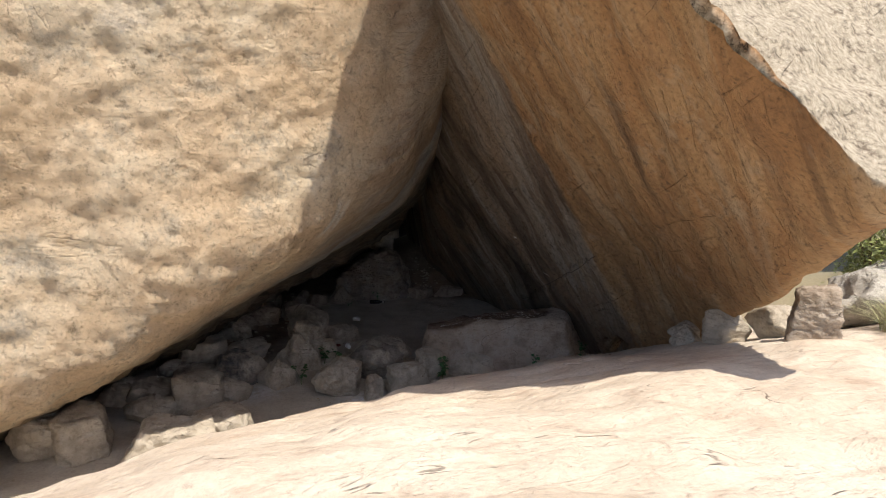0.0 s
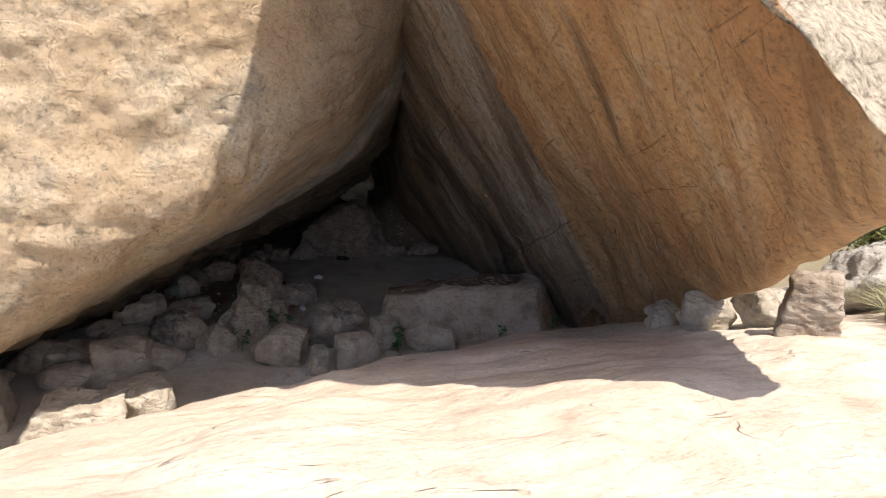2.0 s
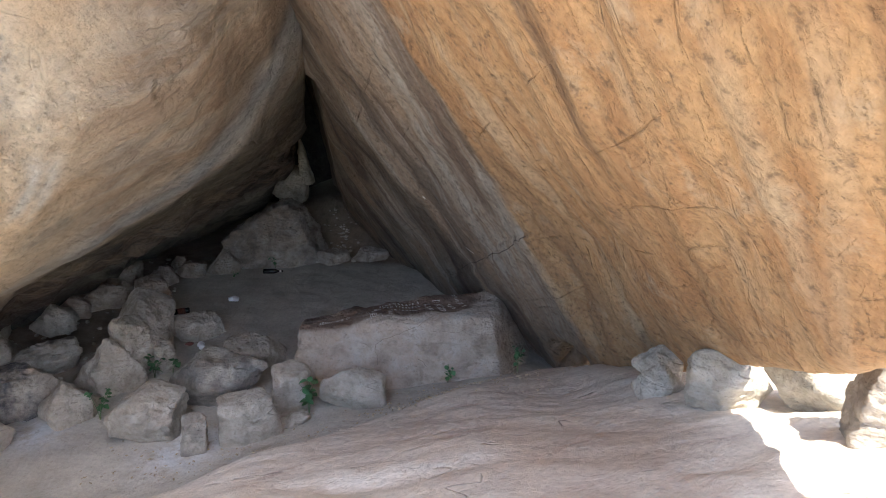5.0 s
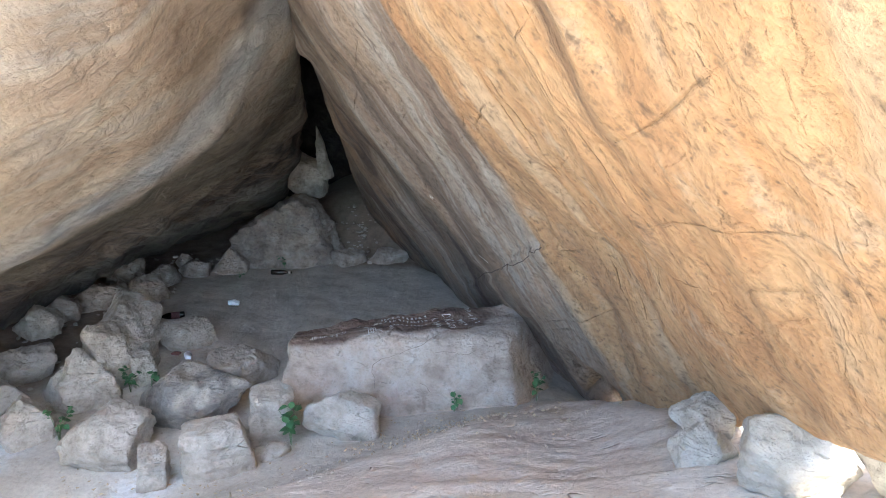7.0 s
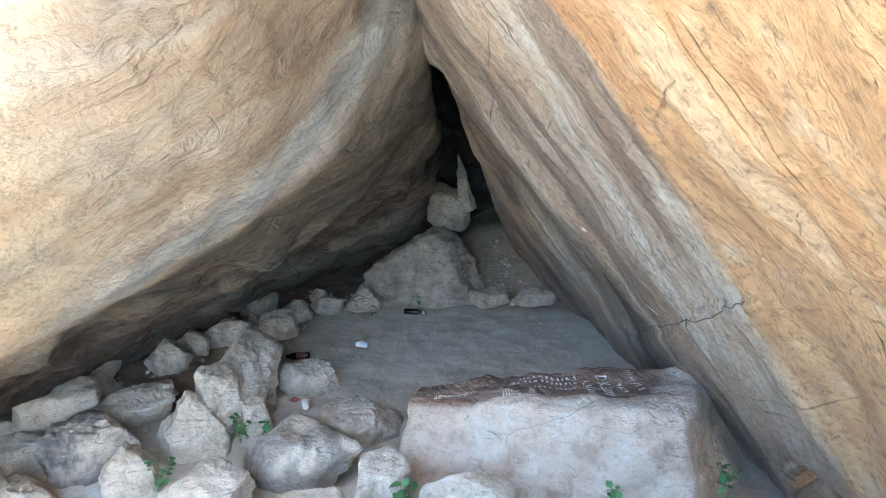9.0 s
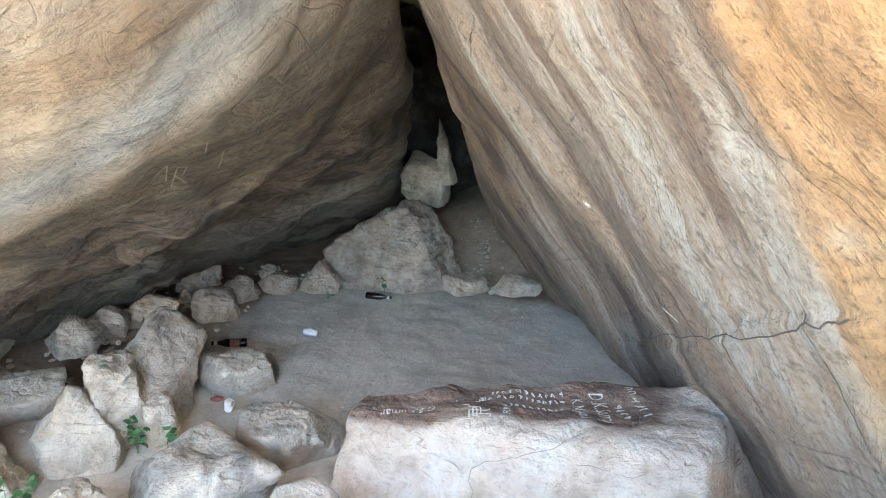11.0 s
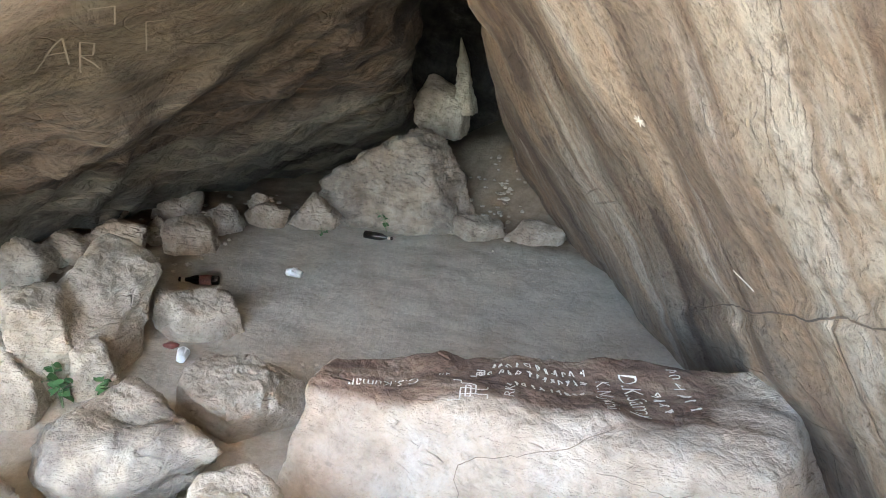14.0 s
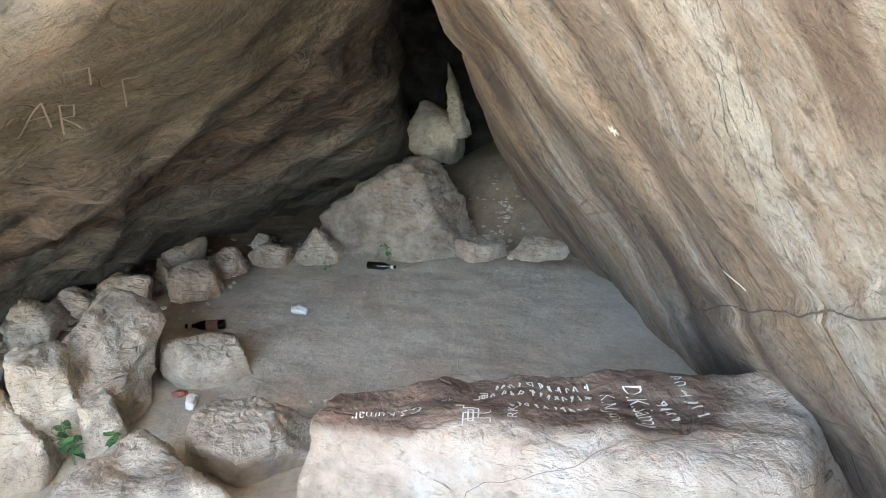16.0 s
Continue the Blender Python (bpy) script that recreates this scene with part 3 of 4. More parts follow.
def stone(x, y, size, turn=0.0, seed=1, z=None, tilt=(0, 0), sub=5, edge=0.05, faces_at=(), kind="round", material=None, name="stone", label="", soot=0.0, group="fallen stones in the cave"):
    rnd = random.Random(seed)
    w, d, h = (s / 2 for s in size)
    planes = list(faces_at)
    if not planes:
        for n, r in planes_of(kind, rnd):
            n = Vector((n[0] / w, n[1] / d, n[2] / h))
            u = Vector((n.x * w, n.y * d, n.z * h)).length
            planes.append((tuple(n), r * u / n.length))
    k = edge * min(w, d, h)

    def solid(p):
        return smax([half(p, n, r) for n, r in planes], k)

    v, faces = shell(solid, (0, 0, 0), sub, 4 * max(w, d, h))
    if not faces_at:
        lo, hi = v.min(0), v.max(0)
        v = (v - (lo + hi) / 2) * (np.array(size) / (hi - lo))
    n = normals_of(v, faces)
    s = (w + d + h) / 3
    off = v + seed * 3.7
    bed = off @ np.array([[1, 0, 0.3], [0, 1, 0.2], [-0.8, -0.5, 2.6]])
    chips = fbm(bed, 0.42 * s, 4, 73, 0.6, ridged=True)
    v = v + n * (s * (0.05 * fbm(off, 0.8 * s, 3, 71) + 0.04 * chips + 0.05 * np.floor(2.5 * fbm(bed, 0.9 * s, 2, 75)) / 2.5 + 0.012 * fbm(off, 0.11 * s, 3, 76)))[:, None]
    black = soot * step(-0.4, 0.4, fbm(off, 0.7 * s, 4, 77, 0.6) - 0.5 * v[:, 1] / d - 0.45 * v[:, 0] / w)
    ob = new(name, mesh_data(name, v, faces, material or MAT_STONE, soot=black))
    ground = float(ground_z(x, y, False)[0]) if z is None else z
    ob.matrix_world = pose(x, y, ground + h * 0.86, tilt[0], tilt[1], turn)
    tagged(ob, label or "rough grey-brown sandstone block lying on cave earth", "rock", group)
    return ob


SOOTY = "grey stone block blackened by an old fire"
# x, y, (width, depth, height), turn, seed, habit, soot
FALLEN = [
    (-1.22, 8.20, (0.70, 0.56, 0.52), 36, 2, "round", 0.0), (-0.76, 7.97, (0.24, 0.22, 0.36), 30, 4, "block", 0.4), (-0.40, 8.19, (0.52, 0.42, 0.46), 30, 3, "block", 0.0),
    (-0.86, 8.80, (0.90, 0.68, 0.52), 28, 5, "round", 0.6), (-0.18, 8.66, (0.35, 0.36, 0.50), 20, 6, "block", 0.0), (0.37, 8.70, (0.63, 0.50, 0.42), 14, 7, "round", 0.0),
    (-0.72, 9.42, (0.70, 0.52, 0.36), 30, 8, "flat", 0.0), (-1.90, 8.93, (0.68, 0.46, 0.54), 38, 9, "wedge", 0.0), (-1.84, 9.20, (0.40, 0.42, 0.68), 50, 10, "block", 0.0),
    (-1.58, 9.28, (0.24, 0.22, 0.34), 45, 34, "block", 0.0), (-1.56, 10.05, (0.58, 0.46, 0.30), 40, 11, "flat", 0.0), (-3.20, 8.84, (0.70, 0.56, 0.50), 40, 20, "block", 0.0),
    (-2.75, 9.16, (0.74, 0.54, 0.28), 44, 12, "flat", 0.0), (-2.50, 8.52, (0.80, 0.56, 0.40), 44, 13, "flat", 0.9), (-2.00, 8.42, (0.56, 0.46, 0.40), 40, 14, "wedge", 0.0),
    (-2.46, 7.93, (0.56, 0.44, 0.30), 30, 21, "round", 0.0), (-3.13, 10.04, (0.58, 0.46, 0.38), 44, 15, "wedge", 0.0), (-3.12, 10.36, (0.37, 0.30, 0.32), 42, 16, "round", 0.0),
    (-2.98, 10.68, (0.56, 0.44, 0.36), 42, 17, "round", 0.0), (-2.90, 11.06, (0.32, 0.27, 0.27), 45, 35, "wedge", 0.0), (-2.54, 11.06, (0.46, 0.36, 0.32), 42, 25, "block", 0.0),
    (-2.63, 11.52, (0.48, 0.38, 0.27), 40, 26, "flat", 0.0), (-2.38, 11.86, (0.43, 0.36, 0.28), 36, 27, "round", 0.0), (-1.97, 12.03, (0.55, 0.26, 0.40), 30, 28, "wedge", 0.0),
    (-2.66, 12.10, (0.22, 0.22, 0.24), 36, 36, "round", 0.0), (-3.28, 9.34, (0.38, 0.32, 0.34), 20, 37, "wedge", 0.0), (-3.02, 8.30, (0.56, 0.46, 0.26), 50, 38, "flat", 0.0),
    (-2.50, 6.52, (0.98, 0.66, 0.44), 14, 22, "block", 0.0), (-2.14, 6.98, (0.70, 0.54, 0.36), -18, 19, "flat", 0.0), (-3.40, 6.56, (0.60, 0.50, 0.58), 34, 23, "block", 0.0),
    (-3.80, 6.48, (0.55, 0.48, 0.52), 30, 24, "round", 0.0), (-3.06, 7.32, (0.68, 0.52, 0.30), 28, 29, "round", 0.0), (-2.68, 7.66, (0.64, 0.52, 0.50), 24, 18, "block", 0.0),
    (-3.33, 7.78, (0.56, 0.45, 0.32), 28, 30, "round", 0.0), (-3.66, 7.70, (0.62, 0.50, 0.34), 30, 31, "flat", 0.0), (-3.74, 7.16, (0.42, 0.33, 0.26), 32, 32, "round", 0.0),
    (-3.36, 8.42, (0.42, 0.34, 0.28), 26, 39, "round", 0.0), (-3.62, 9.60, (0.56, 0.46, 0.40), 40, 46, "round", 0.0), (-3.15, 11.55, (0.5, 0.45, 0.3), 14, 47, "flat", 0.0),
    (-3.46, 11.0, (0.5, 0.4, 0.34), 24, 48, "round", 0.0), (-0.36, 8.58, (0.20, 0.16, 0.10), 24, 49, "flat", 0.0), (-0.05, 8.36, (0.26, 0.16, 0.10), 24, 54, "flat", 0.0),
]
for x, y, size, turn, seed, habit, soot in FALLEN:
    size = (size[0] * 0.92, size[1] * 0.95, size[2] * 0.87)
    stone(x, y, size, turn, seed, kind=habit, soot=soot, label=SOOTY if soot else "", material=MAT_BROWN if y > 10.3 else None, edge=0.035 if habit == "round" else 0.025)
stone(-1.94, 9.68, (0.58, 1.12, 0.60), 36, 40, tilt=(5, -4), kind="round", edge=0.05, label="long rounded grey slab propped among the fallen stones")
stone(-1.35, 12.66, (1.3, 0.7, 1.0), 0, 41, sub=6, edge=0.03, soot=0.45, material=MAT_BROWN, label="large pointed boulder with dark stains at the cave back",
      faces_at=[((0, -1, 0.32), 0.27), ((0.84, -0.1, 0.36), 0.40), ((-0.42, -0.1, 0.74), 0.34), ((0.5, 0, 0.8), 0.42), ((0, 1, 0.1), 0.3), ((-1, 0, 0.2), 0.72), ((0, 0, -1), 0.45), ((0.6, -0.7, 0), 0.45)])
stone(-0.05, 12.74, (0.54, 0.30, 0.17), 8, 42, kind="flat", material=MAT_BROWN, label="flat reddish stone half sunk in earth")
stone(-0.55, 12.60, (0.50, 0.36, 0.19), 16, 43, kind="flat", material=MAT_BROWN)
stone(-1.53, 13.96, (0.58, 0.5, 0.56), 8, 44, z=0.66, tilt=(4, 6), label="square block wedged in the crack between boulders", edge=0.08,
      faces_at=[((1, 0, .1), .27), ((-1, .1, .05), .27), ((0, -1, .15), .22), ((0, 1, 0), .25), ((.25, -.1, 1), .23), ((-.1, 0, -1), .26), ((-.7, -.2, -.6), .32), ((-.6, -.3, .7), .33)])
stone(-1.27, 13.92, (0.24, 0.24, 0.80), 10, 45, z=0.92, tilt=(0, -6), kind="wedge", label="thin upright splinter of rock in the crack")
for x, y, size, turn, seed, habit in [(3.14, 6.74, (0.54, 0.42, 0.36), -28, 51, "round"), (2.76, 6.88, (0.42, 0.38, 0.34), -24, 52, "round"), (2.50, 7.20, (0.32, 0.26, 0.22), -18, 53, "wedge"), (2.62, 7.55, (0.34, 0.28, 0.26), 5, 55, "round")]:
    stone(x, y, size, turn, seed, kind=habit, edge=0.05, group="stones under the leaning boulder", label="rounded stone wedged under the leaning boulder", material=MAT_STONE)
stone(3.14, 6.14, (0.40, 0.34, 0.46), -20, 50, edge=0.06, faces_at=[((1, 0, .08), .17), ((-1, .1, .1), .16), ((0, 1, 0), .16), ((.05, -1, .06), .16), ((-.2, 0, 1), .22), ((0, 0, -1), .24), ((.7, -.2, .7), .30)],
      group="stones under the leaning boulder", label="upright brown block propping the leaning boulder", material=MAT_BROWN)


# ---- the bench slab ----
def build_slab():
    def solid(p):
        return smax([half(p, (-0.023, -0.813, 0.349), -8.24), half(p, (-1, -0.05, 0.12), 0.28 - 0.45), half(p, (0.9, -0.25, 0.35), -0.66), half(p, (-0.33, 1, 0.1), 9.06),
                     half(p, (-0.06, 0, 1), 0.545), half(p, (0, 0, -1), 0.2)], 0.02)

    v, faces = shell(solid, (0.75, 9.4, 0.2), 7, 4)
    n = normals_of(v, faces)
    lift = 0.035 * fbm(v, 0.7, 3, 81) + 0.018 * fbm(v, 0.2, 4, 83, 0.6) + step(0.6, 0.2, n[:, 2]) * 0.022 * np.floor(3 * fbm(v * np.array([0.7, 1, 1.3]), 0.4, 3, 84)) / 3 + 0.012 * fbm(v, 0.09, 3, 85, ridged=True) * step(0.6, 0.2, n[:, 2])
    v = v + n * lift[:, None]
    line = v[:, 1] - (9.16 + 0.21 * np.clip(v[:, 0], 0, 9)) + 0.02 * fbm(v, 0.25, 3, 87)
    band = step(-0.03, 0.03, line) * step(0.3, 0.6, n[:, 2]) * step(1.52, 1.40, v[:, 0] + 0.05 * fbm(v, 0.3, 3, 89)) * step(-0.6, -0.25, v[:, 0])
    ob = new("bench_slab", mesh_data("bench_slab", v, faces, MAT_SLAB, band=band))
    tagged(ob, "long pale stone block with a dark worn inscribed top", "rock")
    return v, normals_of(v, faces)


SLAB = build_slab()
SLAB_TOP = SLAB[0][SLAB[1][:, 2] > 0.6]


# ---- small rubble and litter ----
def scatter(name, spots, size, seed, material, label, kind="stuff"):
    """Small angular bits lying on the ground, in one mesh."""
    rnd = random.Random(seed)
    dirs, tris = ball(1)
    verts, faces = [], []
    heights = ground_z([p[0] for p in spots], [p[1] for p in spots])
    for (x, y), z in zip(spots, heights):
        r = size * rnd.uniform(0.5, 1.4)
        v = dirs * np.array([r * rnd.uniform(0.7, 1.3), r * rnd.uniform(0.7, 1.3), r * rnd.uniform(0.3, 0.8)])
        v = v * np.array([rnd.uniform(0.75, 1.1) for _ in range(len(v))])[:, None]
        a = rnd.uniform(0, 6.28)
        v = np.stack([v[:, 0] * math.cos(a) - v[:, 1] * math.sin(a), v[:, 0] * math.sin(a) + v[:, 1] * math.cos(a), v[:, 2]], 1)
        base = len(verts) * len(dirs)
        verts.append(v + np.array([x, y, z + r * 0.2]))
        faces += [[i + base for i in t] for t in tris]
    ob = new(name, mesh_data(name, np.concatenate(verts), faces, material, smooth=False))
    return tagged(ob, label, "rubble", kind=kind)


rnd = random.Random(5)
scatter("rubble", [(rnd.uniform(-3.9, -2.3), rnd.uniform(9.0, 12.6)) for _ in range(170)] + [(rnd.gauss(-0.6, 0.25), rnd.uniform(12.5, 13.8)) for _ in range(110)], 0.028, 6, MAT_STONE, "small broken stone bits along the cave edge")
scatter("gravel", [(rnd.uniform(-2.2, 1.6), rnd.uniform(9.6, 12.4)) for _ in range(150)] + [(rnd.uniform(-1.6, 0.6), rnd.uniform(7.4, 8.6)) for _ in range(150)], 0.009, 7, MAT_STONE, "loose gravel specks strewn on trodden earth")
MAT_DRY = plain("dry_leaf", (0.42, 0.33, 0.20), 0.8, vary=0.35, scale=20)


def dry_leaves():
    verts, faces = [], []
    spots = [(rnd.gauss(1.25, 0.55), rnd.gauss(8.45, 0.22)) if rnd.random() < 0.7 else (rnd.uniform(-1.5, 0.3), rnd.gauss(7.75, 0.25)) for _ in range(420)]
    for (x, y), z in zip(spots, ground_z([p[0] for p in spots], [p[1] for p in spots]) + 0.006):
        a, l = rnd.uniform(0, 6.28), rnd.uniform(0.008, 0.020)
        w = l * rnd.uniform(0.3, 0.5)
        c, s = math.cos(a), math.sin(a)
        b = len(verts)
        for u, v, h in ((-l, 0, 0.004), (0, -w, 0), (l, 0, rnd.uniform(0, 0.015)), (0, w, rnd.uniform(0, 0.012))):
            verts.append((x + u * c - v * s, y + u * s + v * c, z + h))
        faces += [[b, b + 1, b + 2], [b, b + 2, b + 3]]
    ob = new("leaf_litter", mesh_data("leaf_litter", verts, faces, MAT_DRY, smooth=False))
    tagged(ob, "scattered dry brown leaf fragments on earth", "leaf litter", kind="stuff")


dry_leaves()


# ---- bottles and cups ----
MAT_GLASS = plain("dark_brown_glass", (0.010, 0.006, 0.004), 0.08, vary=0.1)
MAT_LABEL = plain("worn_paper_label", (0.16, 0.06, 0.045), 0.7, vary=0.5, scale=90)
MAT_PALE_LABEL = plain("pale_paper_label", (0.62, 0.58, 0.50), 0.7, vary=0.2, scale=90)
MAT_PAPER = plain("white_paper", (0.82, 0.82, 0.80), 0.6, vary=0.05, scale=40, bump=0.3)
MAT_METAL = plain("tarnished_metal", (0.30, 0.27, 0.22), 0.4, 0.9)
MAT_RED = plain("red_foil", (0.20, 0.05, 0.035), 0.4, vary=0.3)


def lathe(profile, seg=20, wobble=0.0, seed=0):
    """A turned shape from (radius, height) pairs."""
    r = random.Random(seed)
    bm = bmesh.new()
    rings = []
    for rad, z in profile:
        rings.append([bm.verts.new(((rad + r.uniform(-wobble, wobble)) * math.cos(6.28319 * k / seg), (rad + r.uniform(-wobble, wobble)) * math.sin(6.28319 * k / seg), z + r.uniform(-wobble, wobble) * 0.5)) for k in range(seg)])
    for a, b in zip(rings, rings[1:]):
        for k in range(seg):
            bm.faces.new((a[k], a[(k + 1) % seg], b[(k + 1) % seg], b[k]))
    for ring in (rings[0], rings[-1]):
        if profile[rings.index(ring)][0] > 0.001:
            bm.faces.new(ring)
    bmesh.ops.recalc_face_normals(bm, faces=bm.faces)
    return bm


def bottle(x, y, turn, length, label_mat, label):
    k = length / 0.27
    ob = new("bottle")
    ob.empty_display_size = 0.05
    part("glass_body", lathe([(0.024 * k, 0.0), (0.033 * k, 0.004), (0.034 * k, 0.02), (0.034 * k, 0.15 * k), (0.030 * k, 0.17 * k), (0.018 * k, 0.20 * k), (0.0145 * k, 0.215 * k), (0.0135 * k, 0.255 * k), (0.016 * k, 0.258 * k), (0.016 * k, 0.268 * k), (0.012 * k, 0.27 * k)]), MAT_GLASS, ob)
    part("paper_label", lathe([(0.0345 * k, 0.045 * k), (0.0349 * k, 0.046 * k), (0.0349 * k, 0.125 * k), (0.0345 * k, 0.126 * k)]), label_mat, ob, "torn paper label")
    part("neck_foil", lathe([(0.0145 * k, 0.225 * k), (0.0152 * k, 0.226 * k), (0.0150 * k, 0.250 * k), (0.0140 * k, 0.251 * k)]), MAT_PALE_LABEL, ob, "pale neck foil")
    a = radians(turn)
    ob.matrix_world = pose(x - math.cos(a) * length / 2, y - math.sin(a) * length / 2, float(ground_z(x, y)[0]) + 0.032 * k, 0, 90, turn)
    tagged(ob, label, "bottle", "empty bottles on the earth")


bottle(-1.30, 12.0, 6, 0.27, MAT_GLASS, "empty dark glass bottle lying on the cave floor")
bottle(-2.03, 10.56, 205, 0.29, MAT_LABEL, "empty dark glass bottle with a torn label lying on earth")
bottle(-1.12, 9.28, 150, 0.11, MAT_PALE_LABEL, "small dark glass vial lying beside a stone")


def cup(x, y, turn, seed, lean=88):
    ob = new("paper_cup")
    part("wall", lathe([(0.024, 0.0), (0.026, 0.001), (0.036, 0.075), (0.0345, 0.074), (0.024, 0.004)], 16, 0.0035, seed), MAT_PAPER, ob)
    part("rim", lathe([(0.0345, 0.0735), (0.0375, 0.0735), (0.0375, 0.0775), (0.0345, 0.0775)], 16, 0.0025, seed), MAT_PAPER, ob)
    ob.matrix_world = pose(x, y, float(ground_z(x, y)[0]) + 0.031, 0, lean, turn)
    tagged(ob, "crumpled white paper cup lying on the earth", "cup", "discarded paper cups")


cup(-1.56, 10.98, 15, 1)
cup(-1.44, 11.0, 190, 2, 80)
cup(-1.37, 9.66, 120, 3)
wrap = new("foil_wrapper", mesh_data("foil_wrapper", (ball(2)[0] * np.array([0.05, 0.03, 0.018])) * (1 + 0.3 * fbm(ball(2)[0], 0.4, 2, 91))[:, None], ball(2)[1], MAT_RED, smooth=False))
wrap.matrix_world = pose(-1.56, 9.78, float(ground_z(-1.56, 9.78)[0]) + 0.012, 0, 0, 30)
tagged(wrap, "crumpled dark red foil wrapper on earth", "wrapper")


# ---- weeds, grass and bushes ----
def mat_leaf(name, dark, light):
    mat, nt, b = nodes_of(name)
    n = nt.nodes.new("ShaderNodeNewGeometry")
    r = nt.nodes.new("ShaderNodeValToRGB")
    r.color_ramp.elements[0].color, r.color_ramp.elements[1].color = (*dark, 1), (*light, 1)
    nt.links.new(n.outputs["Random Per Island"], r.inputs[0])
    nt.links.new(r.outputs[0], b.inputs["Base Color"])
    b.inputs["Roughness"].default_value = 0.55
    return mat


MAT_WEED = mat_leaf("weed_leaf", (0.05, 0.13, 0.045), (0.13, 0.26, 0.10))
MAT_BUSH = mat_leaf("bush_leaf", (0.15, 0.19, 0.05), (0.33, 0.37, 0.13))
MAT_GRASS = mat_leaf("grass_blade", (0.24, 0.27, 0.11), (0.50, 0.48, 0.28))
MAT_STEM = plain("green_stem", (0.14, 0.20, 0.08), 0.6)
MAT_TWIG = plain("brown_twig", (0.16, 0.11, 0.07), 0.8)


def leaf_mesh(length, width):
    bm = bmesh.new()
    rows = [(0, 0.02, 0), (0.25, 0.42, 0.05), (0.5, 0.5, 0.06), (0.78, 0.3, 0.03), (1.0, 0.02, -0.06)]
    rings = [[bm.verts.new((l * length, -w * width, z * length + 0.12 * w * width)), bm.verts.new((l * length, 0, z * length - 0.03 * width)), bm.verts.new((l * length, w * width, z * length + 0.12 * w * width))] for l, w, z in rows]
    for a, b in zip(rings, rings[1:]):
        for k in (0, 1):
            bm.faces.new((a[k], b[k], b[k + 1], a[k + 1]))
    me = bpy.data.meshes.new("leaf")
    bm.to_mesh(me)
    bm.free()
    me.polygons.foreach_set("use_smooth", [True] * len(me.polygons))
    me.materials.append(MAT_WEED)
    return me


LEAF = leaf_mesh(0.055, 0.045)


def tube(bm, pts, radii, seg=6):
    prev = None
    for (p, r) in zip(pts, radii):
        ring = [bm.verts.new((p[0] + r * math.cos(6.28319 * k / seg), p[1] + r * math.sin(6.28319 * k / seg), p[2])) for k in range(seg)]
        if prev:
            for k in range(seg):
                bm.faces.new((prev[k], prev[(k + 1) % seg], ring[(k + 1) % seg], ring[k]))
        prev = ring


def weed(x, y, height, spread, leaves, seed, z=None, size=1.0):
    r = random.Random(seed)
    ob = new("weed")
    ob.matrix_world = pose(x, y, (float(ground_z(x, y)[0]) if z is None else z) - 0.01)
    bm = bmesh.new()
    tips = []
    for _ in range(max(2, leaves // 6)):
        a, s = r.uniform(0, 6.28), spread * r.uniform(0.2, 1.0)
        pts = [(s * t * t * math.cos(a), s * t * t * math.sin(a), height * r.uniform(0.9, 1.0) * t) for t in (0, 0.35, 0.7, 1.0)]
        tube(bm, pts, (0.004, 0.003, 0.0025, 0.0015))
        tips.append(pts)
    part("stem", bm, MAT_STEM, ob)
    for _ in range(leaves):
        p, q = r.choice([(t[i], t[i + 1]) for t in tips for i in range(1, 3)])
        k = r.random()
        leaf = new("leaf", LEAF)
        leaf.parent = ob
        s = size * r.uniform(0.55, 1.2)
        leaf.matrix_local = Matrix.Translation([a + (b - a) * k for a, b in zip(p, q)]) @ Euler((r.uniform(-0.5, 0.5), r.uniform(-0.5, 0.6), r.uniform(0, 6.28))).to_matrix().to_4x4() @ Matrix.Diagonal((s, s, s, 1))
    tagged(ob, "small green leafy weed growing between stones", "plant", "weeds in the cave")


weed(0.02, 8.50, 0.36, 0.10, 34, 1, size=1.3)
weed(-1.60, 9.08, 0.26, 0.13, 26, 2, size=1.1)
weed(-1.47, 9.18, 0.15, 0.08, 12, 3)
weed(1.20, 8.98, 0.20, 0.08, 14, 4, size=0.9)
weed(1.86, 9.22, 0.30, 0.10, 22, 5, size=1.0)
weed(-1.33, 12.22, 0.20, 0.13, 20, 6, size=0.8)
weed(-1.80, 11.86, 0.08, 0.14, 12, 7, size=0.7)
weed(-1.72, 8.34, 0.24, 0.16, 24, 8, size=0.9)


def blades(name, x, y, radius, height, count, seed, material, width=0.006, droop=0.7):
    r = random.Random(seed)
    verts, faces = [], []
    z0, zx, zy = ground_z([x, x + 0.5, x], [y, y, y + 0.5], False)
    for _ in range(count):
        a, d = r.uniform(0, 6.28), radius * math.sqrt(r.random()) * 0.45
        px, py = x + d * math.cos(a), y + d * math.sin(a)
        z = float(z0 + (zx - z0) * 2 * (px - x) + (zy - z0) * 2 * (py - y)) - 0.03
        h, out, w = height * r.uniform(0.5, 1.1), radius * r.uniform(0.2, 1.1), width * r.uniform(0.6, 1.3)
        b = a + r.uniform(-0.7, 0.7)
        base = len(verts)
        for t in (0, 0.3, 0.6, 0.85, 1.0):
            cx, cy = px + out * t * t * math.cos(b), py + out * t * t * math.sin(b)
            cz = z + h * (t - droop * 0.5 * t ** 3)
            ww = w * (1 - t * 0.9)
            verts += [(cx - ww * math.sin(b), cy + ww * math.cos(b), cz), (cx + ww * math.sin(b), cy - ww * math.cos(b), cz)]
        faces += [[base + 2 * k, base + 2 * k + 1, base + 2 * k + 3, base + 2 * k + 2] for k in range(4)]
    return mesh_data(name, verts, faces, material)


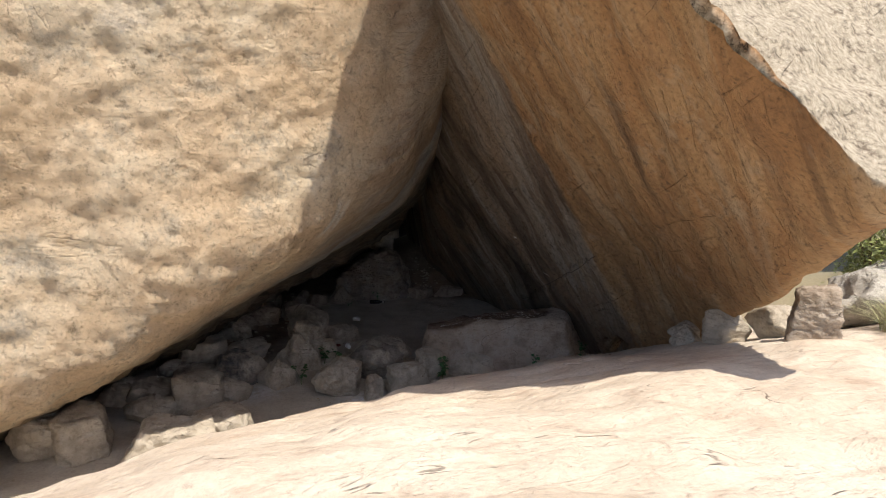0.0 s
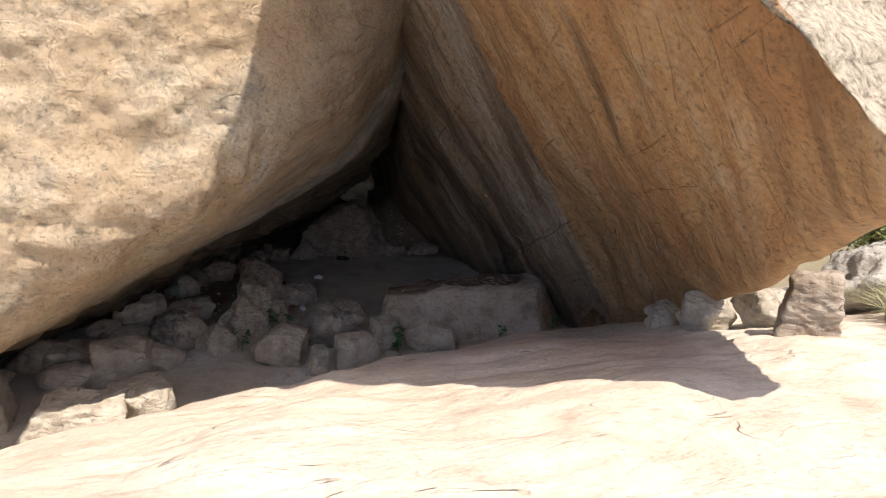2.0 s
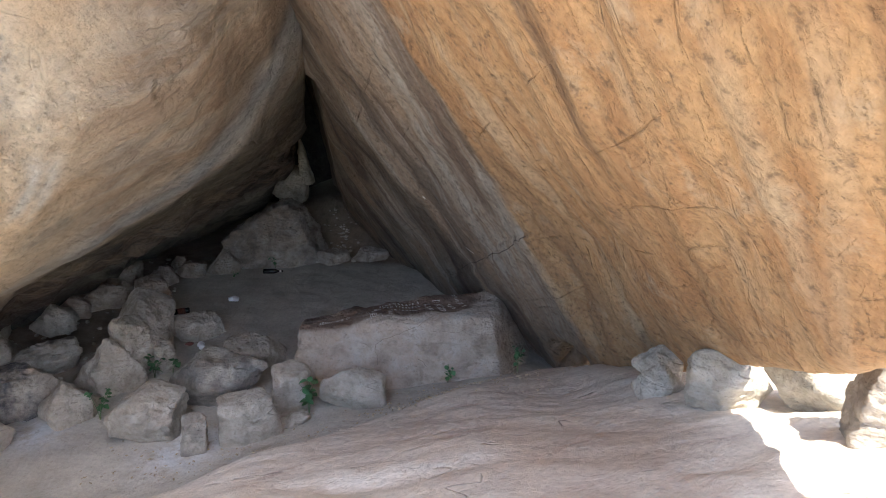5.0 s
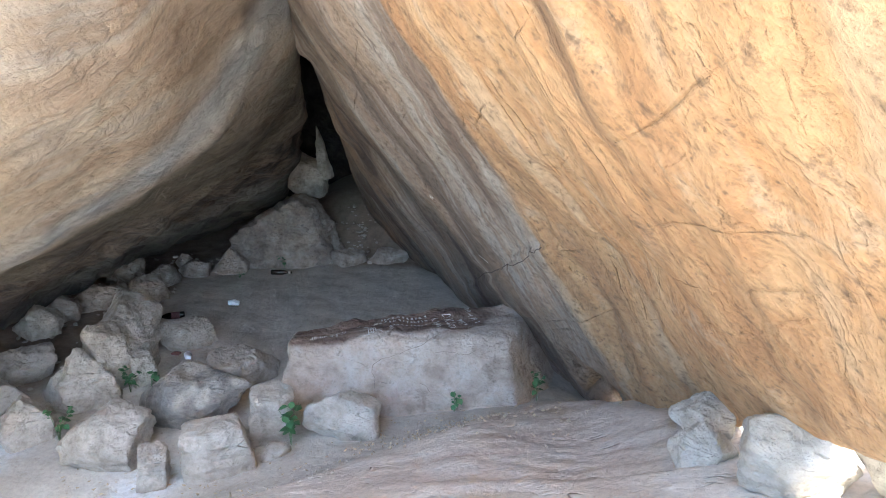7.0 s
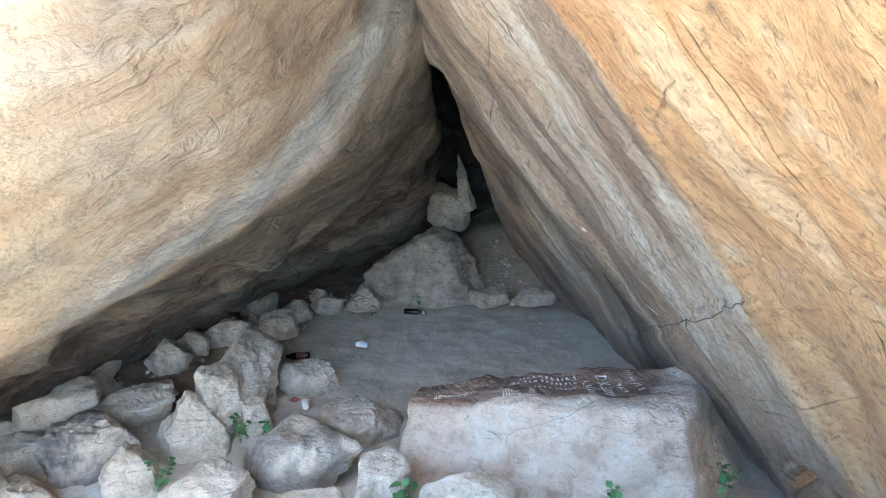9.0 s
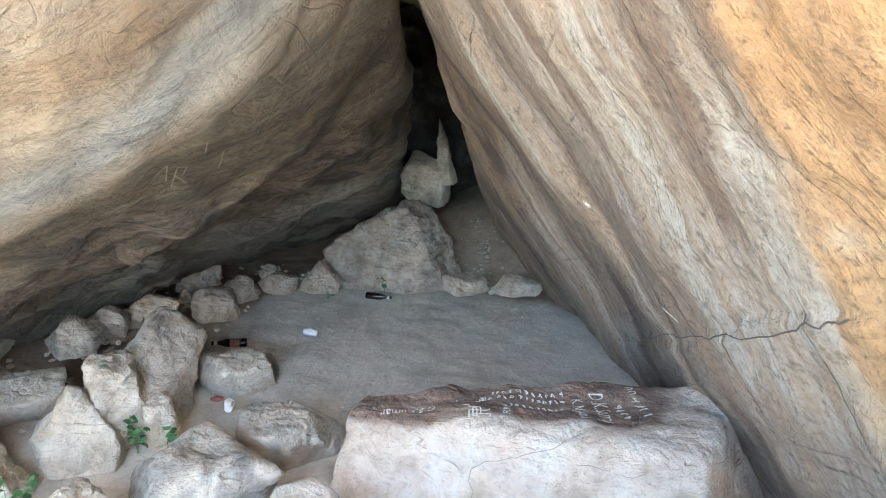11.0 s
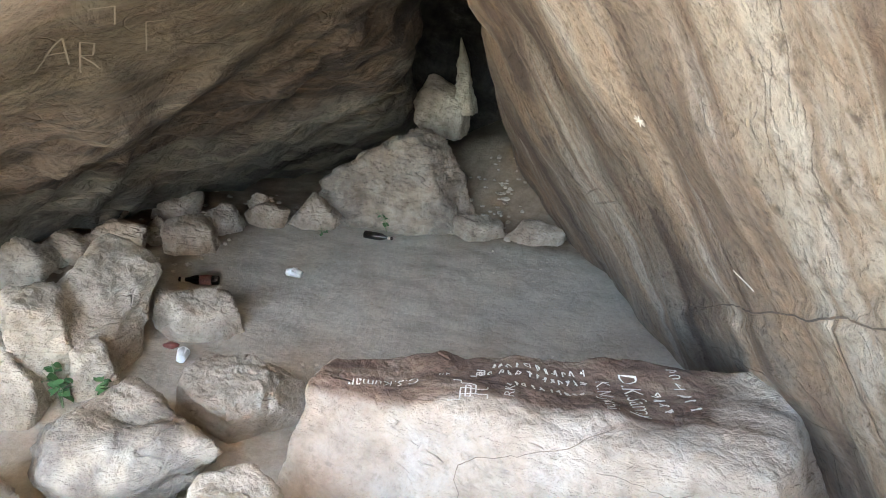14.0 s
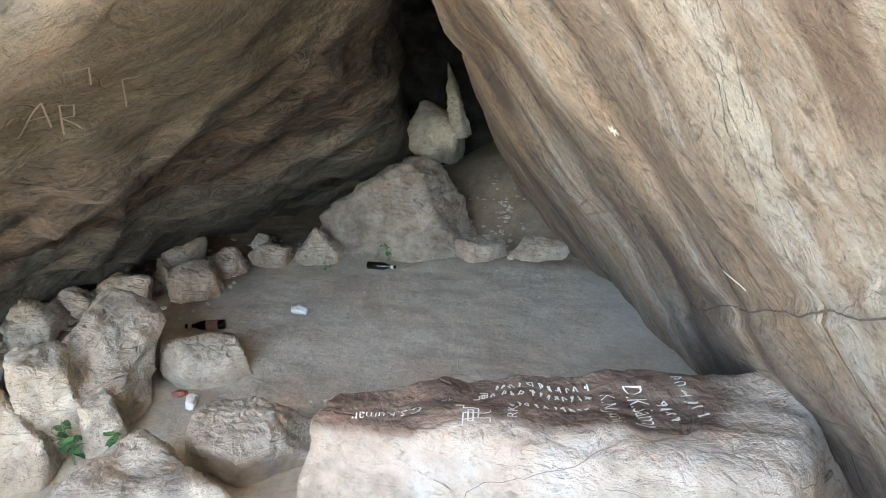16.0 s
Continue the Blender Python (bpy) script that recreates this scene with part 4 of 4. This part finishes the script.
for x, y, rad, h, count, seed in [(4.75, 6.25, 0.8, 0.9, 1100, 1), (5.7, 6.5, 0.85, 1.0, 1000, 2), (4.35, 6.75, 0.5, 0.45, 300, 3), (6.6, 7.4, 0.9, 1.0, 700, 4), (5.6, 7.4, 0.7, 0.95, 600, 5)]:
    ob = new("grass_tussock", blades("grass_tussock", x, y, rad, h, count, seed, MAT_GRASS))
    tagged(ob, "tall dry green-gold grass tussock in full sun", "grass", "grass beside the boulder")


def bush(x, y, radius, height, count, seed):
    r = random.Random(seed)
    z0 = float(ground_z(x, y, False)[0])
    ob = new("bush")
    ob.matrix_world = pose(x, y, z0)
    bm = bmesh.new()
    ends = []
    for _ in range(16):
        a, o, h = r.uniform(0, 6.28), radius * r.uniform(0.2, 0.9), height * r.uniform(0.6, 1.0)
        pts = [(o * t ** 1.5 * math.cos(a), o * t ** 1.5 * math.sin(a), h * t) for t in (0, 0.3, 0.6, 1.0)]
        tube(bm, pts, (0.018, 0.013, 0.008, 0.003))
        ends += pts[1:]
    part("branches", bm, MAT_TWIG, ob)
    verts, faces = [], []
    for _ in range(count):
        e = r.choice(ends)
        c = Vector((e[0] + r.gauss(0, radius * 0.17), e[1] + r.gauss(0, radius * 0.17), max(0.02, e[2] + r.gauss(0, height * 0.12))))
        m = Euler((r.uniform(-1, 1), r.uniform(-1, 1), r.uniform(0, 6.28))).to_matrix()
        l, w = r.uniform(0.025, 0.05), r.uniform(0.010, 0.02)
        b = len(verts)
        verts += [tuple(c + m @ Vector(q)) for q in ((-l, 0, 0), (0, -w, 0.004), (l, 0, 0), (0, w, 0.004))]
        faces.append([b, b + 1, b + 2, b + 3])
    leaves = new("foliage", mesh_data("foliage", verts, faces, MAT_BUSH, smooth=False))
    leaves.parent = ob
    tagged(ob, "sunlit yellow-green leafy bush behind the grass", "bush", "bushes beside the boulder")


for x, y, rad, h, count, seed in [(5.6, 8.6, 0.9, 1.5, 5200, 1), (6.9, 9.0, 1.1, 1.7, 6000, 2), (8.4, 9.2, 1.2, 1.5, 5000, 3), (7.4, 8.0, 0.9, 1.2, 3600, 4), (6.3, 10.5, 1.2, 2.0, 5000, 5)]:
    bush(x, y, rad, h, count, seed)

MAT_FAR = mat_stone("pale_weathered_rock", (0.40, 0.37, 0.32), (0.55, 0.52, 0.46), (0.64, 0.61, 0.55))
stone(5.1, 8.1, (2.0, 1.2, 0.75), 12, 60, z=1.05, material=MAT_FAR, name="pale_rock", label="low pale sunlit rock beside the grass", group="rocks beyond the grass", sub=5)
stone(11.6, 14.5, (6.5, 5.0, 8.0), 10, 61, material=MAT_FAR, name="far_boulder", label="large pale grey boulder behind the bushes", group="rocks beyond the grass", sub=6)
stone(17.0, 12.5, (7.5, 6.0, 6.0), 40, 62, material=MAT_FAR, name="far_boulder", label="large pale grey boulder behind the bushes", group="rocks beyond the grass", sub=6)


# ---- scratched writing ----
MAT_FAINT = plain("faint_scratch", (0.21, 0.175, 0.13), 0.9, vary=0.3, scale=120)
MAT_CHALK = plain("scratched_white", (0.78, 0.73, 0.63), 0.9, vary=0.2, scale=120)


def on_slab(x, y):
    d = np.hypot(SLAB_TOP[:, 0] - x, SLAB_TOP[:, 1] - y)
    k = np.argsort(d)[:5]
    return float(SLAB_TOP[k, 2].max())


def strokes(name, lines, width, label):
    """Scratched line work: each line is a run of (x, y) on the slab top."""
    bm = bmesh.new()
    for line in lines:
        for (x0, y0), (x1, y1) in zip(line, line[1:]):
            n = max(1, int(math.hypot(x1 - x0, y1 - y0) / 0.02))
            l = math.hypot(x1 - x0, y1 - y0) or 1
            ox, oy = -(y1 - y0) / l * width / 2, (x1 - x0) / l * width / 2
            prev = None
            for k in range(n + 1):
                x, y = x0 + (x1 - x0) * k / n, y0 + (y1 - y0) * k / n
                z = on_slab(x, y) + 0.004
                cur = (bm.verts.new((x + ox, y + oy, z)), bm.verts.new((x - ox, y - oy, z)))
                if prev:
                    bm.faces.new((prev[0], prev[1], cur[1], cur[0]))
                prev = cur
    me = bpy.data.meshes.new(name)
    bm.to_mesh(me)
    bm.free()
    me.materials.append(MAT_CHALK)
    return tagged(new(name, me), label, "inscription", "scratched writing on the slab")


def lettered(text, start, end, height, label, project=None):
    """Built-in letters along the way from start to end, laid on the slab."""
    cu = bpy.data.curves.new("inscription", "FONT")
    cu.body, cu.size, cu.resolution_u, cu.offset = text, 1.0, 2, -0.010
    tmp = bpy.data.objects.new("inscription", cu)
    me = bpy.data.meshes.new_from_object(tmp)
    bpy.data.objects.remove(tmp)
    co = np.array([v.co[:] for v in me.vertices])
    wide = co[:, 0].max()
    a = np.array(start)
    u = (np.array(end) - a) / wide
    n = np.array([-u[1], u[0]]) / np.linalg.norm(u) * height
    for v, (cx, cy, _) in zip(me.vertices, co):
        x, y = a + u * cx + n * cy
        v.co = (x, y, on_slab(x, y) + 0.004)
    me.materials.append(MAT_CHALK)
    return tagged(new("inscription", me), label, "inscription", "scratched writing on the slab")


def marks(name, lines, width, surface, label, material=None):
    """Chalky scratches that follow a boulder's face."""
    verts, norm = surface
    bm = bmesh.new()
    for line in lines:
        prev = None
        for p, q in zip(line, line[1:]):
            p, q = np.array(p), np.array(q)
            n = max(2, int(np.linalg.norm(q - p) / 0.015))
            for k in range(n + 1):
                at = p + (q - p) * k / n
                near = np.argsort(((verts - at) ** 2).sum(1))[:4]
                o = norm[near].mean(0)
                at = at + o * (((verts[near] - at) @ o).max() + 0.004)
                side = np.cross(o, q - p)
                side = side / (np.linalg.norm(side) + 1e-9) * width / 2
                cur = (bm.verts.new(at + side), bm.verts.new(at - side))
                if prev and k:
                    bm.faces.new((prev[0], prev[1], cur[1], cur[0]))
                prev = cur
    me = bpy.data.meshes.new(name)
    bm.to_mesh(me)
    bm.free()
    me.materials.append(material or MAT_CHALK)
    return tagged(new(name, me), label, "scratch marks", "scratches on the boulders")


STAR = np.array([0.94, 9.56, 1.72])
OVER, DOWN = np.array([-0.53, 0.85, 0.0]), np.array([0.485, 0.305, -0.82])
marks("scratch_mark", [[STAR + 0.027 * (OVER * math.cos(a) + DOWN * math.sin(a)), STAR - 0.027 * (OVER * math.cos(a) + DOWN * math.sin(a))] for a in (0.2, 1.1, 2.0, 2.7)], 0.006, RIGHT, "white star-shaped chalk scratch on the stained rock")
SCAR = np.array([1.38, 9.5, 1.22])
marks("scratch_mark", [[SCAR + 0.05 * OVER - 0.03 * DOWN, SCAR, SCAR - 0.03 * OVER + 0.03 * DOWN]], 0.012, RIGHT, "short pale chipped scar on the stained rock")
MAT_CRACK = plain("crack_dirt", (0.25, 0.19, 0.14), 0.95, vary=0.3, scale=90)
SLAB_CRACKS = [
    [(1.065, 9.297, 0.61), (0.908, 9.187, 0.565), (0.725, 9.163, 0.497), (0.58, 9.143, 0.44), (0.52, 9.126, 0.397), (0.512, 9.101, 0.338), (0.539, 9.079, 0.29), (0.541, 9.049, 0.22)],
    [(1.031, 9.166, 0.524), (1.189, 9.168, 0.539), (1.344, 9.17, 0.553)], [(0.916, 9.067, 0.287), (0.968, 9.055, 0.261), (0.997, 9.034, 0.214)],
    [(1.248, 9.331, 0.621), (1.432, 9.385, 0.632), (1.629, 9.447, 0.644)],
]
for line in SLAB_CRACKS:
    tagged(marks("crack", [line], 0.0035, SLAB, "thin dark weathered crack in the pale slab", MAT_CRACK), category="crack", group="cracks in the slab")
MAT_SEAM = plain("seam_dirt", (0.07, 0.05, 0.036), 0.95, vary=0.3, scale=90)
LEDGE = [(1.26, 10.36, 0.71), (1.50, 9.34, 1.20), (1.617, 8.88, 1.41), (1.71, 8.42, 1.65), (1.75, 8.21, 1.76)]
jag = random.Random(12)
ledge_line = []
for p, q in zip(LEDGE, LEDGE[1:]):
    ledge_line += [tuple(a + (b - a) * k / 5 + jag.uniform(-0.014, 0.014) for a, b in zip(p, q)) for k in range(5)]
tagged(marks("crack", [ledge_line], 0.007, RIGHT, "dark broken crack along a ledge of the boulder", MAT_SEAM), category="crack", group="cracks in the boulder")
A1, A2, A3 = (-1.003, 8.914, 1.857), (-1.155, 8.896, 1.723), (-1.12, 9.02, 1.75)
R1, R2, R3, R4, R5 = (-0.999, 8.98, 1.843), (-1.152, 9.09, 1.712), (-0.985, 9.03, 1.835), (-1.05, 9.071, 1.788), (-1.103, 9.142, 1.728)
marks("scratch_mark", [[A2, A1, A3], [(-1.085, 8.905, 1.79), (-1.065, 8.97, 1.80)], [R2, R1, R3, R4, (-1.068, 9.031, 1.785), R5]], 0.007, LEFT, "faint scratched capital letters A R on dark rock", MAT_FAINT)
marks("scratch_mark", [[(-0.84, 8.90, 1.96), (-0.80, 8.97, 1.975), (-0.87, 9.02, 1.92)], [(-0.985, 9.27, 1.794), (-0.83, 9.13, 1.92), (-0.80, 9.2, 1.92)]], 0.006, LEFT, "faint curved scratches on dark rock", MAT_FAINT)
lettered("D.K.Samy", (1.01, 9.71), (1.13, 9.42), 0.12, "scratched white name running across the dark slab top")
lettered("K.N.Jothi", (0.93, 9.63), (1.01, 9.40), 0.085, "scratched white name beside a longer one")
lettered("RK", (0.66, 9.33), (0.64, 9.42), 0.06, "two scratched white letters on the slab")
lettered("C.S.Kumar", (0.24, 9.37), (-0.05, 9.28), 0.06, "faint scratched name on the slab end")
lettered("v.v", (0.34, 9.45), (0.30, 9.42), 0.05, "two faint scratched letters on the slab")
KEY = [[(0, 0), (0.35, 0), (0.35, 0.7), (0.8, 0.7)], [(0.35, 0.35), (0.8, 0.35), (0.8, 1.0), (0.35, 1.0)], [(0.5, 0.2), (0.65, 0.2), (0.65, 0.85), (0.5, 0.85), (0.5, 0.2)],
       [(0.8, 0.35), (1.15, 0.35), (1.15, 0)], [(0.35, 1.0), (0.35, 1.3), (0.1, 1.3)], [(0.8, 0.7), (1.15, 0.7), (1.15, 1.0)]]
strokes("inscription", [[(0.42 + 0.13 * u - 0.03 * v, 9.22 + 0.04 * u + 0.10 * v) for u, v in line] for line in KEY], 0.006, "scratched key-shaped line figure on the slab")
strokes("inscription", [[(0.44 + 0.07 * u - 0.02 * v, 9.44 + 0.02 * u + 0.07 * v) for u, v in line] for line in KEY[:3]], 0.006, "small scratched key-shaped figure on the slab")


def script_rows(start, end, height, seed, label):
    """Unreadable curly script as short bars along a line."""
    r = random.Random(seed)
    a, b = Vector(start), Vector(end)
    u = (b - a).normalized()
    n = Vector((-u.y, u.x))
    lines, at = [], 0.0
    while at < (b - a).length:
        w = height * r.uniform(0.5, 1.0)
        p = a + u * at
        run = [tuple(p + u * w * r.uniform(0, 0.9) + n * height * k) for k in (0.0, 0.9, r.uniform(0.4, 1.0), r.uniform(0.1, 0.6), r.uniform(0.0, 0.9))]
        lines.append(run)
        at += w * 1.25
    strokes("inscription", lines, 0.006, label)


script_rows((0.50, 9.55), (0.88, 9.65), 0.040, 1, "row of small scratched script on the slab")
script_rows((0.49, 9.48), (0.90, 9.59), 0.040, 2, "row of small scratched script on the slab")
script_rows((0.61, 9.41), (0.90, 9.50), 0.036, 3, "row of small scratched script on the slab")
script_rows((1.20, 9.82), (1.31, 9.60), 0.050, 4, "scratched script slanting over the slab end")
script_rows((1.15, 9.66), (1.21, 9.54), 0.045, 5, "short scratched script on the slab end")


# ---- added rocks that close the crack and keep skylight out ----
stone(-2.0, 17.4, (9.0, 3.6, 11.0), 6, 70, z=-0.5, sub=6, name="back_boulder", material=MAT_CRACK_SHADE, label="added rock, coloured shade-black, closing the crack behind the cave", group="rocks behind the cave")
stone(-1.3, 15.2, (5.0, 4.6, 3.0), 12, 78, z=3.3, sub=6, kind="flat", name="cap_boulder", material=MAT_CRACK_SHADE, label="added unseen boulder, coloured shade-black, keeping skylight out of the crack", group="rocks behind the cave")
